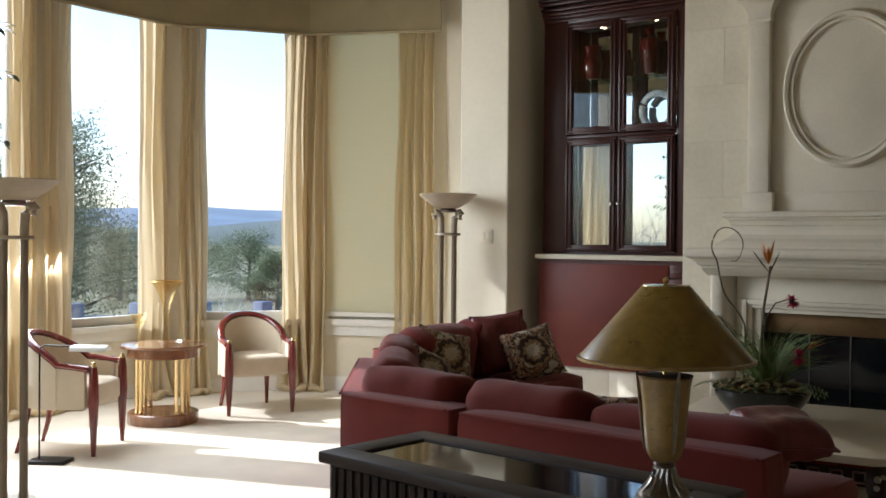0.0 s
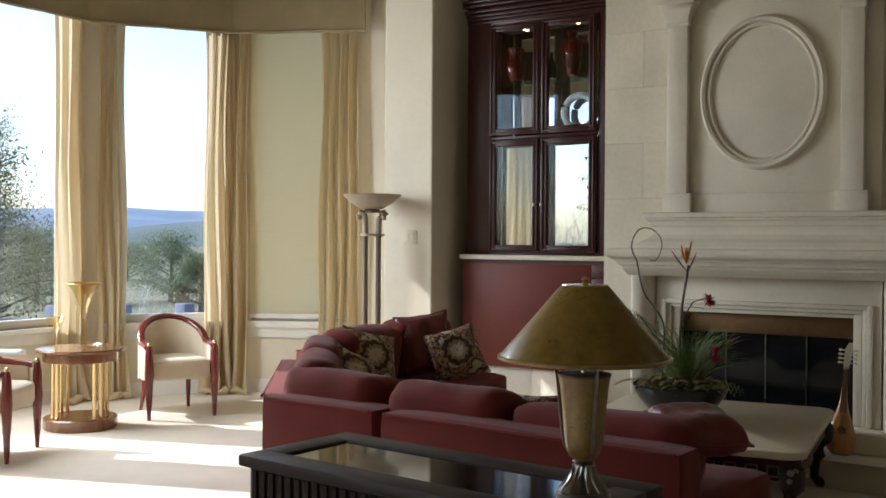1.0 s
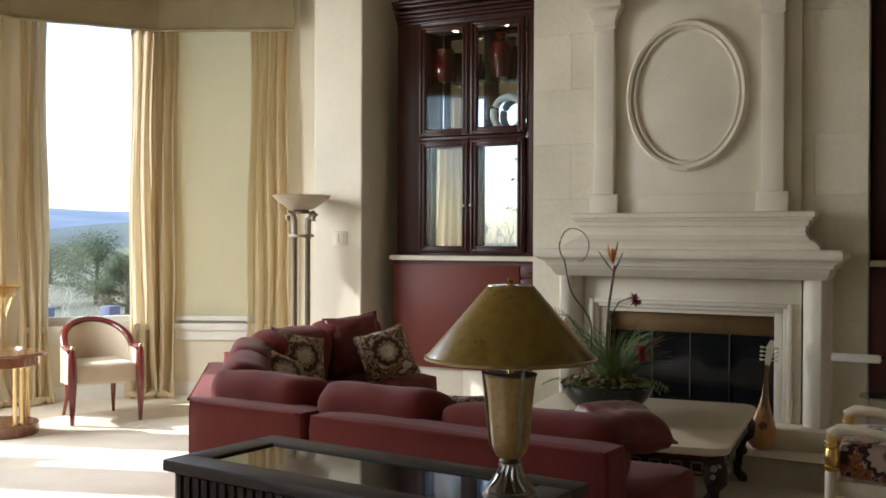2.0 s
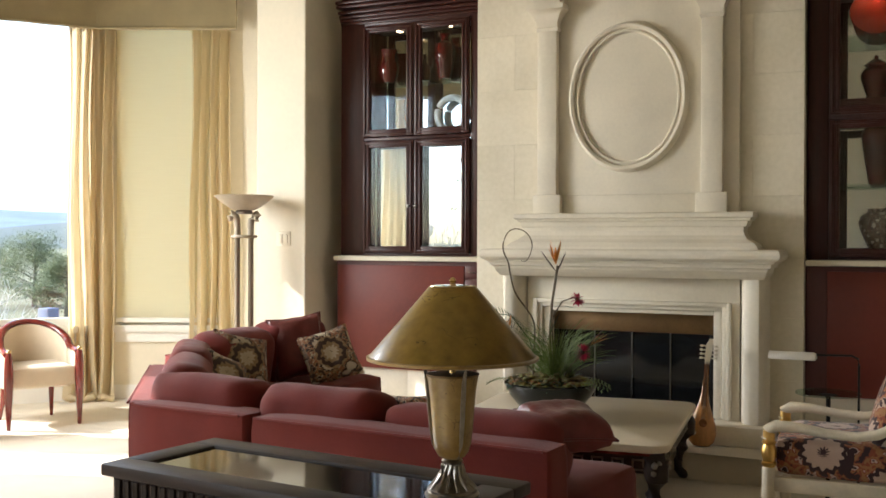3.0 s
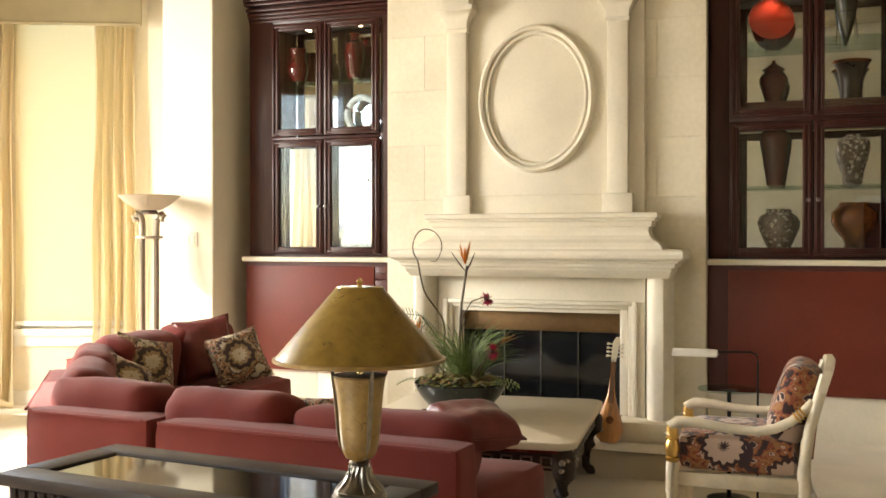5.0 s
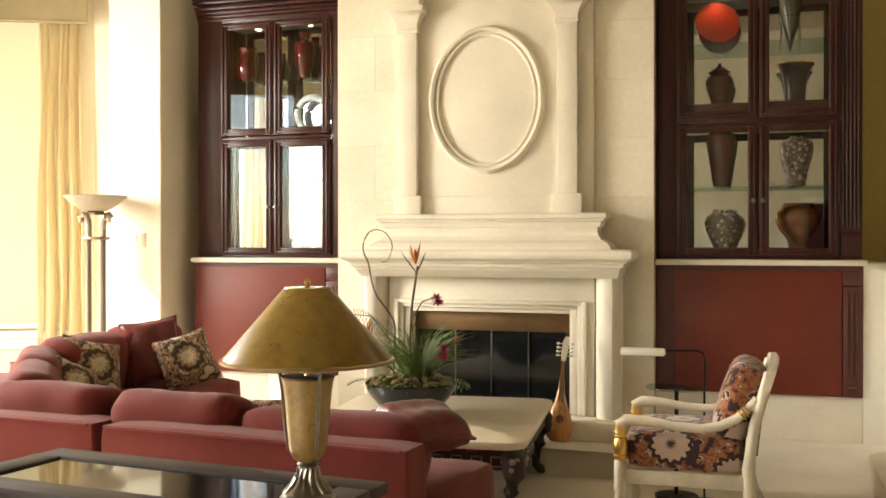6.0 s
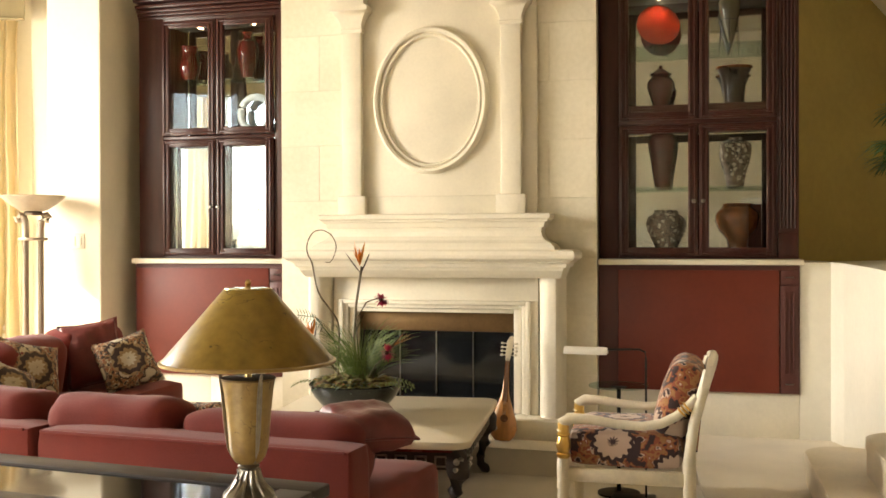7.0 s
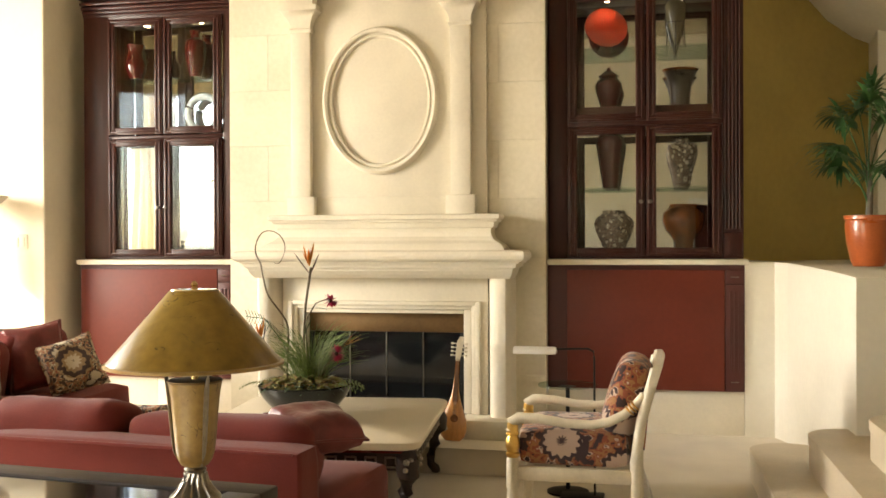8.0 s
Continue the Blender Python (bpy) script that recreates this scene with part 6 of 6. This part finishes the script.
def tree(loc, h, spread, seed, clumps, leaf_n, leaf_s, label, material, trunk_r=0.16, crown_lo=0.25):
    t = thing("tree", loc, 0, label, "tree", "trees outside the bay")
    rnd = random.Random(seed)
    part("trunk", tube([(0, 0, 0), (0.05 * h * 0.3, 0, h * 0.3), (0, 0.02 * h, h * 0.6), (0.0, 0, h * 0.92)], [trunk_r, trunk_r * 0.8, trunk_r * 0.5, trunk_r * 0.12], 8), BARK, t)
    lim, lv = bmesh.new(), bmesh.new()
    for k in range(clumps):
        f = crown_lo + (1 - crown_lo) * (k + rnd.random()) / clumps
        a = rnd.uniform(0, 6.28)
        r = spread * (1.05 - f * 0.75) * rnd.uniform(0.5, 1.1)
        b0 = Vector((0, 0, h * f * 0.9))
        tip = Vector((r * math.cos(a), r * math.sin(a), h * f + r * 0.25))
        tube([b0, (b0 + tip) / 2 + Vector((0, 0, 0.08 * r)), tip], [trunk_r * 0.16, trunk_r * 0.10, trunk_r * 0.04], 5, bm=lim)
        for j in range(leaf_n):
            c = b0.lerp(tip, rnd.uniform(0.45, 1.08)) + Vector((rnd.gauss(0, 1), rnd.gauss(0, 1), rnd.gauss(0, 0.8))) * spread * 0.085
            w = Vector((rnd.gauss(0, 1), rnd.gauss(0, 1), rnd.gauss(0, 0.7)))
            leaf(lv, c, w, leaf_s * rnd.uniform(0.6, 1.3), leaf_s * 0.55, 0.2, 2)
    part("limbs", lim, BARK, t)
    tagged(part("crown", lv, material, t, "small uneven evergreen leaves"), kind="stuff")
    return t


def polar(bearing, d, z=-1.0):
    a = radians(bearing)
    return (-math.sin(a) * d, math.cos(a) * d, z)


EV = "loose crowned evergreen oak beyond the bay window"
tree(polar(57.6, 21), 4.5, 2.6, 5, 110, 380, 0.06, EV, OAK_LEAF, 0.16, 0.12)
tree(polar(64, 26), 6.0, 3.4, 6, 60, 300, 0.07, EV, OAK_LEAF, 0.18, 0.10)
tree(polar(72, 24), 8.0, 3.4, 16, 50, 220, 0.08, EV, OAK_LEAF, 0.18, 0.10)
for b, d, h, s, sd in ((54.0, 40, 2.6, 2.6, 21), (47.2, 40, 2.5, 2.4, 22), (45.6, 34, 1.9, 1.6, 23), (44, 60, 1.6, 2.2, 24), (42, 60, 1.4, 1.9, 25), (49.5, 60, 2.0, 4, 26), (56.5, 50, 3.0, 4, 27), (61, 50, 3.4, 4, 28)):
    tree(polar(b, d), h, s, sd, 50, 260, 0.075, "rounded green shrub on the slope outside", OAK_LEAF, 0.10, 0.05)
bt = thing("bare_tree", polar(49.6, 17), 0, "leafless pale branched shrub outside the bay window", "tree")
rnd = random.Random(31)
bm = bmesh.new()


def fork(p, w, ln, r, depth):
    q = p + w * ln
    tube([p, (p + q) / 2 + Vector((rnd.gauss(0, 0.05), rnd.gauss(0, 0.05), 0.02)) * ln, q], [r, r * 0.8, r * 0.6], 5, bm=bm)
    if depth:
        for _ in range(3 if depth > 2 else 2):
            v = (w + Vector((rnd.gauss(0, 0.55), rnd.gauss(0, 0.55), rnd.gauss(0.05, 0.4)))).normalized()
            fork(q, v, ln * rnd.uniform(0.6, 0.85), r * 0.6, depth - 1)


for k in range(5):
    fork(Vector((0, 0, 0)), Vector((rnd.gauss(0, 0.5), rnd.gauss(0, 0.5), 0.9)).normalized(), 0.62, 0.022, 4)
tagged(part("branches", bm, mat("silvery bare twigs", (0.62, 0.58, 0.50), 0.8, var=0.15), bt), kind="stuff")
copy_thing(bt, pose(-11.8, -8.0, -1.0, 0, 0, 70) @ Matrix.Diagonal((1.9, 1.9, 1.9, 1)))
gl = thing("garden_lamp", (-11.34, -6.0, -1.0), 0, "black garden lamp post with a white globe", "street lamp")
part("post", lathe([(0.0, 0.0), (0.10, 0.0), (0.09, 0.12), (0.05, 0.2), (0.045, 2.45), (0.08, 2.5), (0.0, 2.52)], 14), BLACK_METAL, gl)
part("globe", lathe([(0.0, 2.52), (0.07, 2.53), (0.13, 2.62), (0.14, 2.70), (0.11, 2.79), (0.05, 2.84), (0.0, 2.85)], 20), WHITE_PAINT, gl, "white globe")
fence = thing("garden_rail", polar(50, 15, -1.0), 0, "blue grey painted low rail with posts outside", "fence")
p0, p1 = Vector(polar(40, 15)) - Vector(polar(50, 15)), Vector(polar(66, 15)) - Vector(polar(50, 15))
for k in range(9):
    p = p0.lerp(p1, k / 8)
    part("post", box(p.x - 0.10, p.x + 0.10, p.y - 0.10, p.y + 0.10, 0, 1.52, 0.02), SLATE_BLUE, fence)
for z in (0.80, 1.32):
    part("rail", tube([p0 + Vector((0, 0, z)), p1 + Vector((0, 0, z))], 0.035, 6), SLATE_BLUE, fence)


# ---- stone blocks of the chimney breast, last ----
def stone_blocks():
    zs = [0.17, 0.55, 0.95, 1.33, 1.73, 2.12, 2.51, 2.90, 3.29, 3.68, 4.07, 4.46, 4.85, 5.2]
    rnd = random.Random(4)
    for k, (z0, z1) in enumerate(zip(zs, zs[1:])):
        cuts = [BX0] + ([-2.30, -1.42] if k % 2 else [-2.62, -1.75, -0.98]) + [BX1]
        for x0, x1 in zip(cuts, cuts[1:]):
            d = rnd.uniform(0, 0.0015)
            bm = box(x0 + 0.0005, x1 - 0.0005, BY - d, BY + 0.10, z0 + 0.0005, z1 - 0.0005, 0.0012, seg=1)
            part("stone_block", bm, STONE_BLOCK, breast, smooth=False)


stone_blocks()
